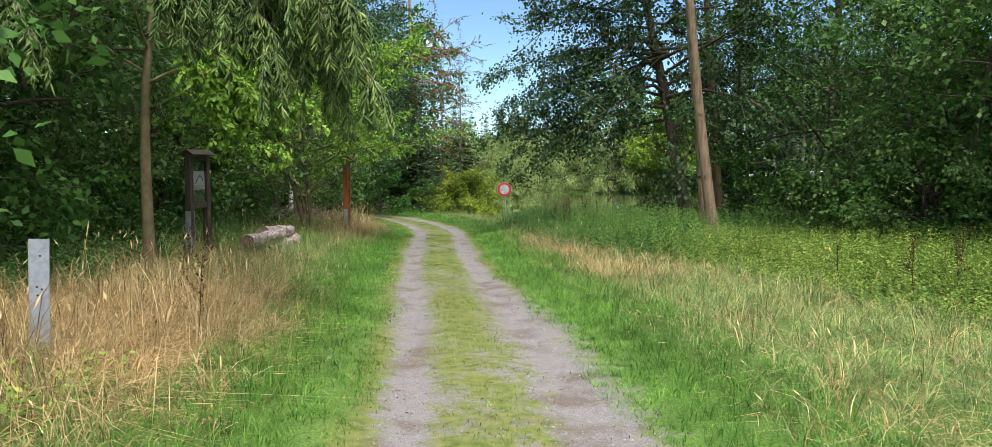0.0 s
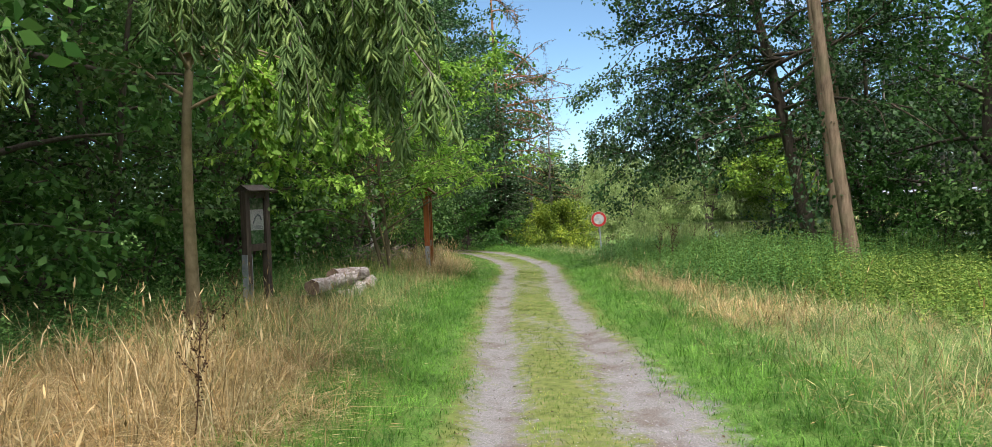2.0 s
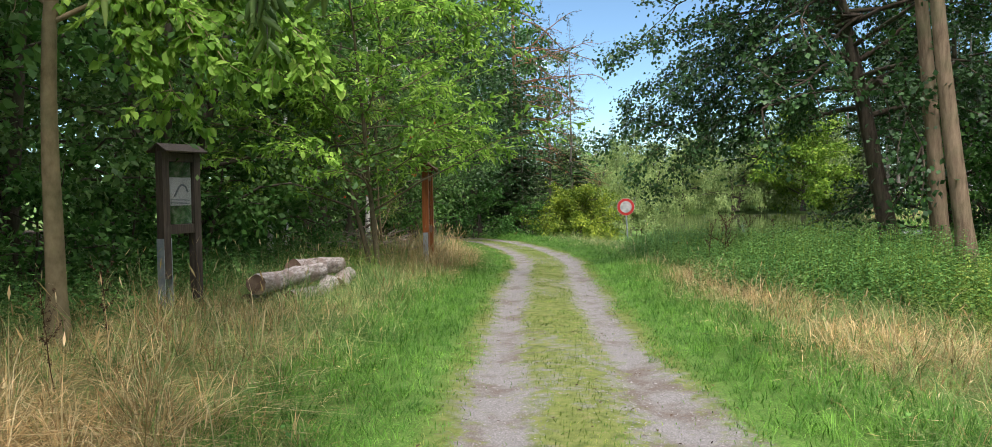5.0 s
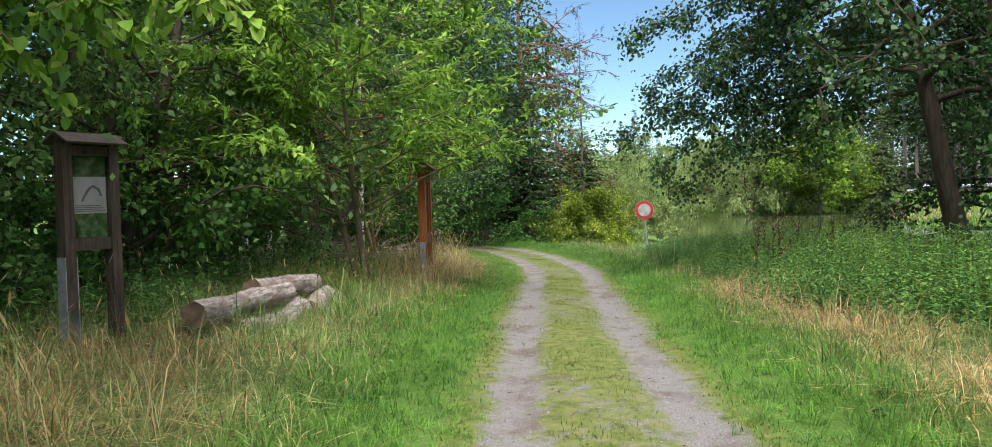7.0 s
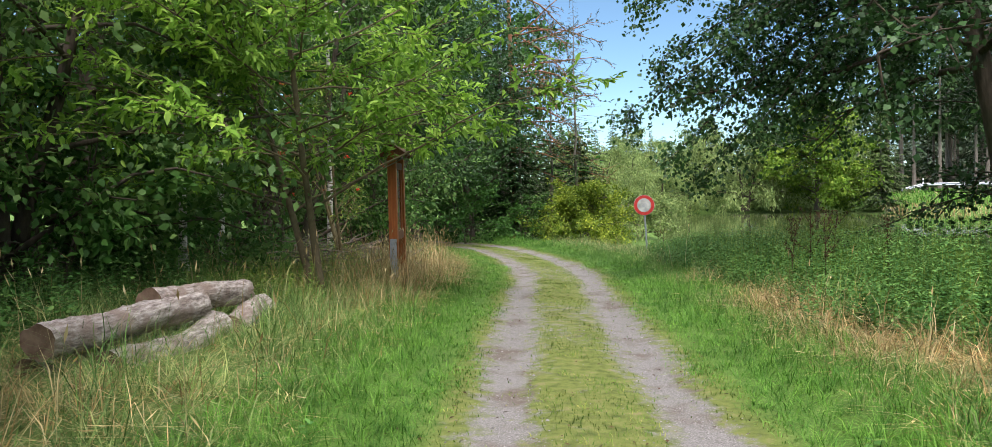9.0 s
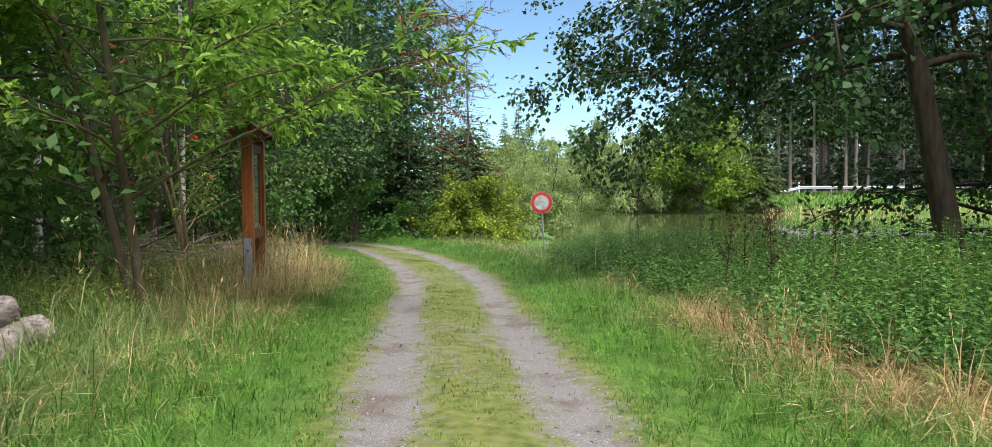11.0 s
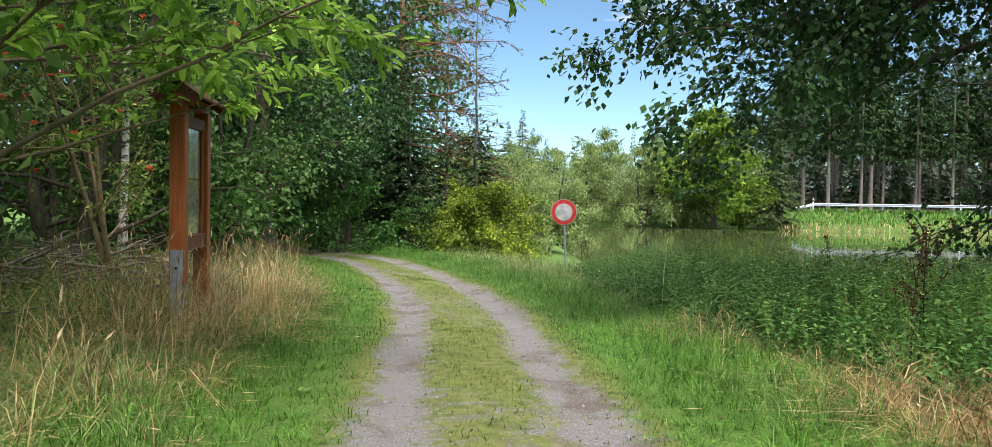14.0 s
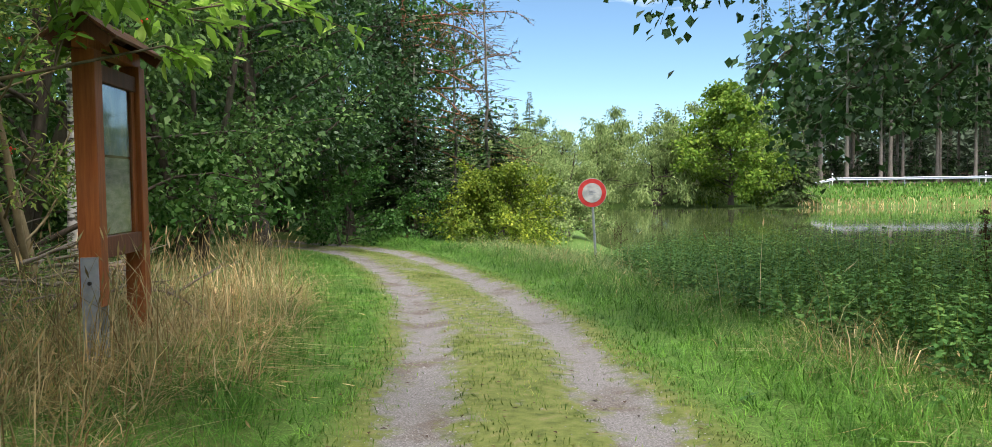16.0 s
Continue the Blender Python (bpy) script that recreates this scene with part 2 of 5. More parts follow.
_m.b.inputs["Base Color"].default_value = (0.02, 0.02, 0.02, 1)
M["black"] = _m.m
_m = Mat("asphalt", 0.9)
_n = _m.noise(30, 4, vec=_m.coords())
M["asphalt"] = _m.color(_m.ramp(_n, (0.3, (0.045, 0.045, 0.047)), (0.7, (0.075, 0.075, 0.075)))).m

# still pond water with small ripples
_m = Mat("pond_water", 0.045, spec=0.5)
_m.b.inputs["Base Color"].default_value = (0.06, 0.085, 0.028, 1)
_m.b.inputs["IOR"].default_value = 1.33
_n1 = _m.noise(1.0, 3, vec=_m.coords((1.2, 3.0, 1)))
_n2 = _m.noise(0.12, 2, vec=_m.coords())
_h = _m.mix(_m.ramp(_n2, (0.45, (0, 0, 0)), (0.65, (1, 1, 1))), (0.5, 0.5, 0.5), _n1)
M["water"] = _m.bump(_h, 0.10, 0.03).m

# pebbles of the wheel tracks
_m = Mat("gravel_stone", 0.85)
M["stone"] = _m.color(_m.ramp(_m.island(), (0.0, (0.10, 0.095, 0.09)), (0.6, (0.19, 0.185, 0.18)), (1.0, (0.27, 0.262, 0.255)))).m

# ground: soil, turf, gravel, straw litter and forest litter blended by the place's own masks
_m = Mat("ground", 0.95, spec=0.15)
_v = _m.coords()
_fine, _mid, _big = _m.noise(90, 3, 0.7, _v), _m.noise(9, 5, 0.6, _v), _m.noise(0.8, 4, 0.5, _v)
_turf = _m.ramp(_mid, (0.3, (0.045, 0.08, 0.018)), (0.6, (0.085, 0.15, 0.03)), (0.8, (0.14, 0.18, 0.055)))
_turf = _m.mix(0.75, _turf, _m.ramp(_m.noise(55, 4, 0.7, _v), (0.32, (0.03, 0.055, 0.012)), (0.52, (0.085, 0.17, 0.03)), (0.72, (0.2, 0.29, 0.08))))
_grit = _m.ramp(_fine, (0.25, (0.075, 0.07, 0.066)), (0.5, (0.165, 0.158, 0.15)), (0.75, (0.33, 0.32, 0.31)))
_earth = _m.ramp(_fine, (0.3, (0.06, 0.046, 0.033)), (0.7, (0.14, 0.11, 0.08)))
_grit = _m.mix(_m.ramp(_m.noise(1.7, 5, 0.6, _v), (0.5, (0, 0, 0)), (0.64, (0.75, 0.75, 0.75))), _grit, _earth)
_hay = _m.ramp(_mid, (0.3, (0.14, 0.10, 0.045)), (0.7, (0.34, 0.26, 0.13)))
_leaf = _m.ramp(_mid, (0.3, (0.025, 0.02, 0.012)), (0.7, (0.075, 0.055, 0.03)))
_c = _m.mix(_m.attr("hay"), _turf, _hay)
_c = _m.mix(_m.attr("trodden"), _c, _m.ramp(_mid, (0.3, (0.06, 0.085, 0.02)), (0.55, (0.13, 0.155, 0.04)), (0.75, (0.19, 0.165, 0.085))))
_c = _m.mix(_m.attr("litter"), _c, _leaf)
_edge = _m.add("ShaderNodeMath")
_edge.operation = "ADD"
_m.l.new(_m.attr("gravel"), _edge.inputs[0])
_wob = _m.add("ShaderNodeMath")
_wob.operation = "MULTIPLY_ADD"
_m.l.new(_m.noise(6, 6, 0.7, _v), _wob.inputs[0])
_wob.inputs[1].default_value, _wob.inputs[2].default_value = 1.9, -0.97
_m.l.new(_wob.outputs[0], _edge.inputs[1])
_c = _m.mix(_m.ramp(_edge.outputs[0], (0.36, (0, 0, 0)), (0.72, (1, 1, 1))), _c, _grit)
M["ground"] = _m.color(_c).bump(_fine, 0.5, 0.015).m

# ---- builders ----
RNG = np.random.default_rng(11)


def reseed(n):
    """Starts the random numbers anew, so that one plant's change leaves the others alone."""
    global RNG
    RNG = np.random.default_rng(n)



def quick_mesh(name, verts, faces, material, smooth=False):
    """A mesh from numpy arrays; faces all of one size."""
    me = bpy.data.meshes.new(name)
    verts, faces = np.asarray(verts, np.float32), np.asarray(faces, np.int32)
    k = faces.shape[1]
    me.vertices.add(len(verts))
    me.vertices.foreach_set("co", verts.ravel())
    me.loops.add(faces.size)
    me.loops.foreach_set("vertex_index", faces.ravel())
    me.polygons.add(len(faces))
    me.polygons.foreach_set("loop_start", np.arange(0, faces.size, k, dtype=np.int32))
    if smooth:
        me.polygons.foreach_set("use_smooth", np.ones(len(faces), dtype=bool))
    me.update(calc_edges=True)
    me.materials.append(material)
    return me


def under(ob, parent, label=""):
    ob.parent = parent
    return tagged(ob, label)


def part(name, bm, material, parent, label="", bevel=0.0):
    """Links a bmesh as one mesh object under a thing or a part."""
    if bevel:
        bmesh.ops.bevel(bm, geom=bm.edges[:], offset=bevel, segments=2, affect="EDGES", profile=0.6)
    bmesh.ops.recalc_face_normals(bm, faces=bm.faces)
    me = bpy.data.meshes.new(name)
    bm.to_mesh(me)
    bm.free()
    me.materials.append(material)
    return under(new(name, me), parent, label)


def thing(name, m, label, category, group="", kind=""):
    ob = new(name)
    ob.empty_display_size = 0.2
    ob.matrix_world = m
    return tagged(ob, label, category, group, kind)


def box(bm, lo, hi, m=None):
    vs = [bm.verts.new((x, y, z)) for x in (lo[0], hi[0]) for y in (lo[1], hi[1]) for z in (lo[2], hi[2])]
    if m is not None:
        for v in vs:
            v.co = m @ v.co
    for f in ((0, 1, 3, 2), (4, 6, 7, 5), (0, 4, 5, 1), (2, 3, 7, 6), (0, 2, 6, 4), (1, 5, 7, 3)):
        bm.faces.new([vs[i] for i in f])
    return bm


def cyl(bm, p, q, r1, r2=None, sides=12):
    """A capped tapered rod from p to q."""
    p, q = Vector(p), Vector(q)
    turn = (q - p).to_track_quat("Z", "Y").to_matrix()
    rings = []
    for c, r in ((p, r1), (q, r1 if r2 is None else r2)):
        rings.append([bm.verts.new(c + turn @ Vector((r * math.cos(a), r * math.sin(a), 0)))
                      for a in (2 * math.pi * i / sides for i in range(sides))])
    for i in range(sides):
        j = (i + 1) % sides
        bm.faces.new((rings[0][i], rings[0][j], rings[1][j], rings[1][i]))
    bm.faces.new(rings[0][::-1])
    bm.faces.new(rings[1])
    return bm


class Wood:
    """Gathers tapered tubes into one mesh of quads."""

    def __init__(self):
        self.v, self.f, self.n = [], [], 0

    def tube(self, pts, radii, sides=6, rough=0.0):
        pts, radii = np.asarray(pts, float), np.asarray(radii, float)
        tan = np.gradient(pts, axis=0)
        tan /= np.linalg.norm(tan, axis=1, keepdims=True) + 1e-9
        up = np.where(np.abs(tan[:, 2:3]) > 0.9, [[1.0, 0, 0]], [[0, 0, 1.0]])
        a = np.cross(tan, up)
        a /= np.linalg.norm(a, axis=1, keepdims=True) + 1e-9
        b = np.cross(tan, a)
        ang = np.linspace(0, 2 * np.pi, sides, endpoint=False)
        rr = radii[:, None] * (1 + rough * RNG.normal(size=(len(pts), sides)))
        ring = pts[:, None] + rr[..., None] * (np.cos(ang)[None, :, None] * a[:, None] + np.sin(ang)[None, :, None] * b[:, None])
        self.v.append(ring.reshape(-1, 3))
        i, j = np.meshgrid(np.arange(len(pts) - 1), np.arange(sides), indexing="ij")
        k = (j + 1) % sides
        self.f.append((np.stack([i * sides + j, i * sides + k, (i + 1) * sides + k, (i + 1) * sides + j], -1)).reshape(-1, 4) + self.n)
        self.n += ring.shape[0] * sides
        return self

    def mesh(self, name, material):
        return quick_mesh(name, np.concatenate(self.v), np.concatenate(self.f), material, True)


def unit(v):
    return v / (np.linalg.norm(v, axis=-1, keepdims=True) + 1e-9)


def leaves(name, pos, along, size, material, ratio=0.55, flat=0.6, fold=0.12, long=False):
    """One mesh of folded leaves: pos (n,3), along (n,3) the way each points, size (n,)."""
    n = len(pos)
    along = unit(along)
    nrm = RNG.normal(size=(n, 3)) * (1 - flat)
    nrm[:, 2] += flat
    side = unit(np.cross(along, nrm))
    nrm = np.cross(side, along)
    s = size[:, None]
    w = s * ratio * 0.5
    if long:
        v = np.stack([pos, pos + along * s * 0.35 + side * w + nrm * w * 0.3, pos + along * s * 0.75 + side * w * 0.7 + nrm * w * 0.2 - nrm * s * 0.04,
                      pos + along * s - nrm * s * 0.16, pos + along * s * 0.75 - side * w * 0.7 + nrm * w * 0.2 - nrm * s * 0.04,
                      pos + along * s * 0.35 - side * w + nrm * w * 0.3], 1)
        o = np.arange(n)[:, None] * 6
        f = np.concatenate([o + [[0, 1, 2, 3]], o + [[0, 3, 4, 5]]])
        return quick_mesh(name, v.reshape(-1, 3), f, material)
    v = np.stack([pos, pos + along * s * 0.45 + side * w + nrm * s * fold, pos + along * s, pos + along * s * 0.45 - side * w + nrm * s * fold], 1)
    return quick_mesh(name, v.reshape(-1, 3), np.arange(4 * n).reshape(n, 4), material)


def curve_pts(p, d, length, n, droop=0.0, wander=0.15):
    """A bent line of n points from p along d."""
    out, q, d = [np.array(p, float)], np.array(p, float), unit(np.array(d, float))
    for _ in range(n - 1):
        d = unit(d + RNG.normal(size=3) * wander + np.array([0, 0, -droop]))
        q = q + d * length / (n - 1)
        out.append(q)
    return np.array(out)


def broadleaf(height, radius, first, r0, limbs, n_leaves, size, lean=(0, 0), stems=1, droop=0.05, up=0.45, spread=0.32, ratio=0.6, flat=0.55, fall=0.0, top=0.35, bend=0.03, twigs=True, left=None, floor=None, tier=1.0, seed=1):
    """Wood and leaf arrays of a broad-leaved tree or shrub that stands at the origin."""
    reseed(seed)
    wood, tips = Wood(), []
    for s in range(stems):
        a0 = RNG.uniform(0, 6.28)
        off = np.array([math.cos(a0), math.sin(a0), 0]) * (0.0 if stems == 1 else r0 * 1.6)
        d = np.array([lean[0], lean[1], 1.0]) + (0 if stems == 1 else off / r0 * 0.14)
        trunk = curve_pts(off - np.array([0, 0, 0.15]), d, height * (1 if s == 0 else RNG.uniform(0.75, 0.95)), 14, 0, bend)
        t = np.linspace(0, 1, 14)
        wood.tube(trunk, r0 * (1 - 0.88 * t) * (1 + 0.5 * np.exp(-t * 30)), 10, 0.03)
        m = max(3, limbs // stems)
        for i in range(m):
            f = first + (0.97 - first) * (i + RNG.uniform(0, 1)) / m
            k = f * 13
            p = trunk[int(k)] + (trunk[min(13, int(k) + 1)] - trunk[int(k)]) * (k % 1)
            az = i * 2.4 + RNG.uniform(-0.5, 0.5) + s
            shape = math.sin(math.pi * min(1, max(0.06, (f - first) / (1 - first) * (1 - top) + top))) ** 0.7
            ln = radius * shape * RNG.uniform(0.75, 1.1)
            if left is not None and math.cos(az) < 0:
                ln = min(ln, max(0.8, (p[0] - left) / -math.cos(az)) * RNG.uniform(0.75, 0.95))
            limb = curve_pts(p, (math.cos(az), math.sin(az), RNG.uniform(0.6, 1.4) * up), ln, 7, droop, 0.12)
            if floor is not None:
                low_by = floor + 0.24 * limb[-1, 0] + 0.35 - limb[-1, 2]
                limb[:, 2] += np.linspace(0, 1, 7) * max(0.0, low_by)
            rl = max(0.012, r0 * (1 - 0.88 * f) * 0.45)
            wood.tube(limb, np.linspace(rl, 0.008, 7), 5)
            for j in range(2, 7):
                for _ in range(2):
                    dd = unit(limb[j] - limb[j - 1]) + RNG.normal(size=3) * np.array([0.75, 0.75, 0.75 * tier])
                    tw = curve_pts(limb[j], dd, ln * RNG.uniform(0.2, 0.42), 4, droop + fall, 0.15)
                    if floor is not None and tw[-1, 2] < floor + 0.24 * tw[-1, 0]:
                        continue
                    if twigs:
                        wood.tube(tw, np.linspace(rl * 0.35 + 0.003, 0.003, 4), 3)
                    tips.append(tw)
    tips = np.array(tips)
    pick = RNG.integers(0, len(tips), n_leaves)
    u = RNG.uniform(0.15, 1.0, n_leaves) * 3
    i = np.minimum(u.astype(int), 2)
    a, b = tips[pick, i], tips[pick, i + 1]
    pos = a + (b - a) * (u - i)[:, None] + RNG.normal(size=(n_leaves, 3)) * spread * np.array([1, 1, 0.55]) * radius * 0.22
    along = (b - a) / (np.linalg.norm(b - a, axis=1, keepdims=True) + 1e-6) + RNG.normal(size=(n_leaves, 3)) * 0.8 - np.array([0, 0, 0.25 + fall])
    return wood, pos, along, size * RNG.uniform(0.6, 1.25, n_leaves), ratio, flat


def plant(name, at, made, bark, leaf, label, category, turn=0.0, group="", long=False, scale=1.0):
    """Puts a broad-leaved plant together: an Empty with trunk and crown."""
    wood, pos, along, size, ratio, flat = made
    ob = thing(name, pose(at[0], at[1], at[2], 0, 0, turn) @ Matrix.Scale(scale, 4), label, category, group)
    under(new("trunk", wood.mesh("trunk", M[bark])), ob)
    under(new("crown", leaves("crown", pos, along, size, M[leaf], ratio, flat, long=long)), ob)
    return ob


def spruce(height, radius, first, r0, whorls, per, needles, size, droop=0.12, dead=0, limbs=True):
    """Wood and needle sprays of a spruce that stands at the origin."""
    wood = Wood()
    t = np.linspace(0, 1, 12)
    trunk = np.stack([RNG.normal(size=12) * 0.02, RNG.normal(size=12) * 0.02, t * height - 0.15], 1)
    wood.tube(trunk, r0 * (1 - 0.95 * t) * (1 + 0.4 * np.exp(-t * 40)), 8, 0.02)
    P, A, S = [], [], []
    for i in range(whorls):
        f0 = first + (1 - first) * (i / whorls) ** 0.9
        for j in range(per):
            f = min(0.99, f0 + RNG.uniform(0, 1.6) * (1 - first) / whorls)
            az = RNG.uniform(0, 6.28)
            ln = radius * (1.02 - f) / (1.02 - first) * RNG.uniform(0.7, 1.1) + 0.1
            br = curve_pts((0, 0, f * height), (math.cos(az), math.sin(az), 0.25 - 0.3 * (1 - f)), ln, 6, droop * 0.5, 0.06)
            if limbs:
                wood.tube(br, np.linspace(r0 * 0.16 * (1.05 - f), 0.005, 6), 3)
            k = max(3, int(needles * ln / radius))
            u = RNG.uniform(0.12, 1, k) * 5
            q = np.minimum(u.astype(int), 4)
            ax = br[q + 1] - br[q]
            p = br[q] + ax * (u - q)[:, None]
            sd = np.cross(unit(ax), [0, 0, 1.0]) * RNG.choice([-1, 1], k)[:, None]
            P.append(p)
            A.append(unit(ax) * 0.7 + sd * 0.8 + np.array([0, 0, -droop * 2.2]) + RNG.normal(size=(k, 3)) * 0.2)
            S.append(size * (0.45 + 0.55 * (1 - u / 5)) * RNG.uniform(0.7, 1.2, k) * (0.4 + 0.6 * (1 - f)))
    for i in range(dead):
        f = RNG.uniform(0.08, first)
        az = RNG.uniform(0, 6.28)
        br = curve_pts((0, 0, f * height), (math.cos(az), math.sin(az), 0.05), RNG.uniform(0.4, 1.6), 5, 0.08, 0.12)
        wood.tube(br, np.linspace(0.018, 0.004, 5), 3)
    return wood, np.concatenate(P), np.concatenate(A), np.concatenate(S), 0.32, 0.75


# ---- the lie of the land ----
TRACK = np.array([(0.12, -30), (0.1, -6), (0.05, 0), (0, 5.0), (-0.36, 9.3), (-0.82, 13.4), (-1.22, 17.5), (-1.48, 20.8), (-1.7, 23.6),
                  (-2.05, 27.6), (-3.1, 32.5), (-4.9, 38), (-7.7, 42.3), (-12.5, 46), (-20, 49), (-30, 52)])


def smooth_line(p, n=16):
    """A Catmull-Rom line through the bends of the track."""
    q = np.vstack([2 * p[0] - p[1], p, 2 * p[-1] - p[-2]])
    out = []
    for i in range(1, len(q) - 2):
        t = np.linspace(0, 1, n, endpoint=False)[:, None]
        a, b, c, d = q[i - 1], q[i], q[i + 1], q[i + 2]
        out.append(0.5 * (2 * b + (c - a) * t + (2 * a - 5 * b + 4 * c - d) * t ** 2 + (3 * b - a - 3 * c + d) * t ** 3))
    return np.vstack(out + [p[-1:]])


LINE = smooth_line(TRACK)
SEG = np.diff(LINE, axis=0)
SEG_L = np.linalg.norm(SEG, axis=1)


def side_of_track(x, y):
    """Metres to the right of the track's middle line (left: minus)."""
    x, y = np.asarray(x, float).ravel(), np.asarray(y, float).ravel()
    best = np.full(x.shape, 1e9)
    sign = np.ones_like(x)
    for (px, py), (sx, sy), ln in zip(LINE[:-1], SEG, SEG_L):
        u = np.clip(((x - px) * sx + (y - py) * sy) / ln ** 2, 0, 1)
        dx, dy = x - px - u * sx, y - py - u * sy
        d = np.hypot(dx, dy)
        near = d < best
        best = np.where(near, d, best)
        sign = np.where(near, np.where(dx * sy - dy * sx >= 0, 1.0, -1.0), sign)
    return best * sign


def step(a, b, x):
    t = np.clip((x - a) / (b - a), 0, 1)
    return t * t * (3 - 2 * t)


WATER = -1.6


def pond(x, y):
    """Metres inside the pond's shore (outside: minus)."""
    left = x - (3.2 + 0.02 * (y - 36) + 0.5 * np.sin(y * 0.21))
    near = y - (33.5 + 0.7 * np.sin(x * 0.33))
    far = (91.5 + 0.8 * np.sin(x * 0.19) - 0.06 * np.maximum(0, x - 30)) - y
    return np.minimum(np.minimum(left, near), np.minimum(far, 120 - x))


def wave(x, y, s, k=0.0):
    return np.sin(x * s + k) * np.cos(y * s * 0.83 - k) + 0.5 * np.sin((x + y) * s * 1.9 + k * 2)


def height(x, y, s=None):
    x, y = np.asarray(x, float), np.asarray(y, float)
    s = side_of_track(x, y).reshape(x.shape) if s is None else s
    z = -0.11 - 0.0193 * np.clip(y, -12, 42)
    z = z + 0.2 * step(1.3, 4.0, -s) + 0.25 * step(5, 9, -s) + 0.6 * step(9, 25, -s)
    z = z + 0.07 * step(1.25, 2.4, s) - 0.12 * step(3.0, 7.0, s) - 0.28 * step(2.4, 5.5, s) * step(20, 26, y) + 0.5 * step(8, 16, s) * (1 - step(20, 30, y))
    z = z + 0.03 * wave(x, y, 0.9) * step(1.2, 2.5, np.abs(s)) + 0.012 * wave(x, y, 2.3, 1.0)
    # wheel tracks pressed into the crown
    for c in (-0.6, 0.6):
        z = z - 0.04 * np.exp(-((s - c) / 0.22) ** 2)
    p = pond(x, y)
    z = z + (WATER - 1.0 - z) * step(-2.2, 2.0, p) * step(-30, -20, -np.abs(x - 60) + 60)
    # bank and road beyond the water
    far = step(-1, 14, y - 91.5) * step(24, 34, x)
    z = z + 1.75 * far
    z = z + np.maximum(0, y - 112) * 0.04 * step(20, 40, x) * step(-400, -300, -y)
    return z


# ---- ground ----
def axis(lo, fine_lo, fine_hi, hi, d):
    a = np.arange(fine_lo, fine_hi, d)
    grow = lambda span: np.cumsum(d * 1.22 ** np.arange(1, 80))
    g = grow(0)
    up = fine_hi + g[g < hi - fine_hi]
    dn = fine_lo - g[g < fine_lo - lo]
    return np.concatenate([[lo], dn[::-1], a, up, [hi]])


gx, gy = axis(-1500, -7, 6.5, 1500, 0.11), axis(-1200, 1.5, 44, 1600, 0.13)
X, Y = np.meshgrid(gx, gy)
S = side_of_track(X, Y).reshape(X.shape)
Z = height(X, Y, S)
ii, jj = np.meshgrid(np.arange(len(gy) - 1), np.arange(len(gx) - 1), indexing="ij")
w = len(gx)
quads = np.stack([ii * w + jj, ii * w + jj + 1, (ii + 1) * w + jj + 1, (ii + 1) * w + jj], -1).reshape(-1, 4)
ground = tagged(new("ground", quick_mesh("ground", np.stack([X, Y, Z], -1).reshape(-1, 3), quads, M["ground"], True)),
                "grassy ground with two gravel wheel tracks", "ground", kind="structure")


def gravel_at(x, y, s):
    """1 in the middle of a wheel track, about 0.5 at its edge."""
    r = 0.25 + 0.03 * np.sin(y * 0.7) + 0.03 * np.sin(y * 2.1 + 1)
    wide = 0.16 * (1 - step(8, 15, y))
    g = np.maximum(1 - np.abs(s + 0.62) / r * 0.5, 1 - np.abs(s - 0.62 - wide * 0.6) / (r + wide) * 0.5)
    g = np.where(np.abs(s) < 0.4, np.maximum(g, 0.27 + 0.14 * np.sin(y * 0.9 + 2) + 0.1 * np.sin(y * 2.7 + s * 6)), g)
    return np.clip(g, 0, 1)


def hay_at(x, y, s):
    """Where the grass stands dry: a wide patch by the first bend, the board's foot, a strip before the nettles."""
    h = np.exp(-(((x + 4.0) / 2.0) ** 2 + ((y - 7.6) / 3.4) ** 2)) * 1.15
    h = h + 0.52 * np.exp(-(((x + 3.8) / 1.4) ** 2 + ((y - 26.5) / 5.5) ** 2))
    h = h + 0.7 * np.exp(-(((x - 1.45) / 0.55) ** 2 + ((y - 20.4) / 1.7) ** 2))
    h = h + 0.4 * np.exp(-(((x + 5.2) / 1.3) ** 2 + ((y - 14.5) / 2.5) ** 2))
    h = h + 0.42 * np.exp(-((x - nettle_edge(y) + 0.15) / 0.5) ** 2) * step(15, 17, y) * (1 - step(23.5, 26, y)) * (0.55 + 0.45 * np.sin(y * 2.1 + x))
    h = h + 0.36 * np.exp(-(((x - 2.3) / 1.1) ** 2 + ((y - 14.2) / 1.7) ** 2)) + 0.35 * np.exp(-(((x - 1.6) / 0.7) ** 2 + ((y - 17.5) / 1.6) ** 2))
    return np.clip(h, 0, 1)


def nettle_edge(y):
    """How far right the nettles begin."""
    return np.interp(y, [4, 7.5, 9.7, 10.8, 13.7, 15.1, 16.7, 17.6, 19, 22, 24, 28, 37], [9.5, 6.8, 5.6, 5.0, 4.5, 3.9, 2.6, 1.7, 1.2, 1.25, 0.8, 0.25, 0.6])


def mask(name, values):
    a = ground.data.attributes.new(name, "FLOAT", "POINT")
    a.data.foreach_set("value", np.asarray(values, np.float32).ravel())


mask("gravel", gravel_at(X, Y, S))
mask("trodden", 1 - step(0.95, 1.2, np.abs(S)))
mask("hay", hay_at(X, Y, S) * step(1.2, 1.8, np.abs(S)))
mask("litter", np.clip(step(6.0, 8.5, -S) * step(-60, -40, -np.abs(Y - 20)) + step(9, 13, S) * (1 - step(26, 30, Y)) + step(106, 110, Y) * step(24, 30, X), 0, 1))

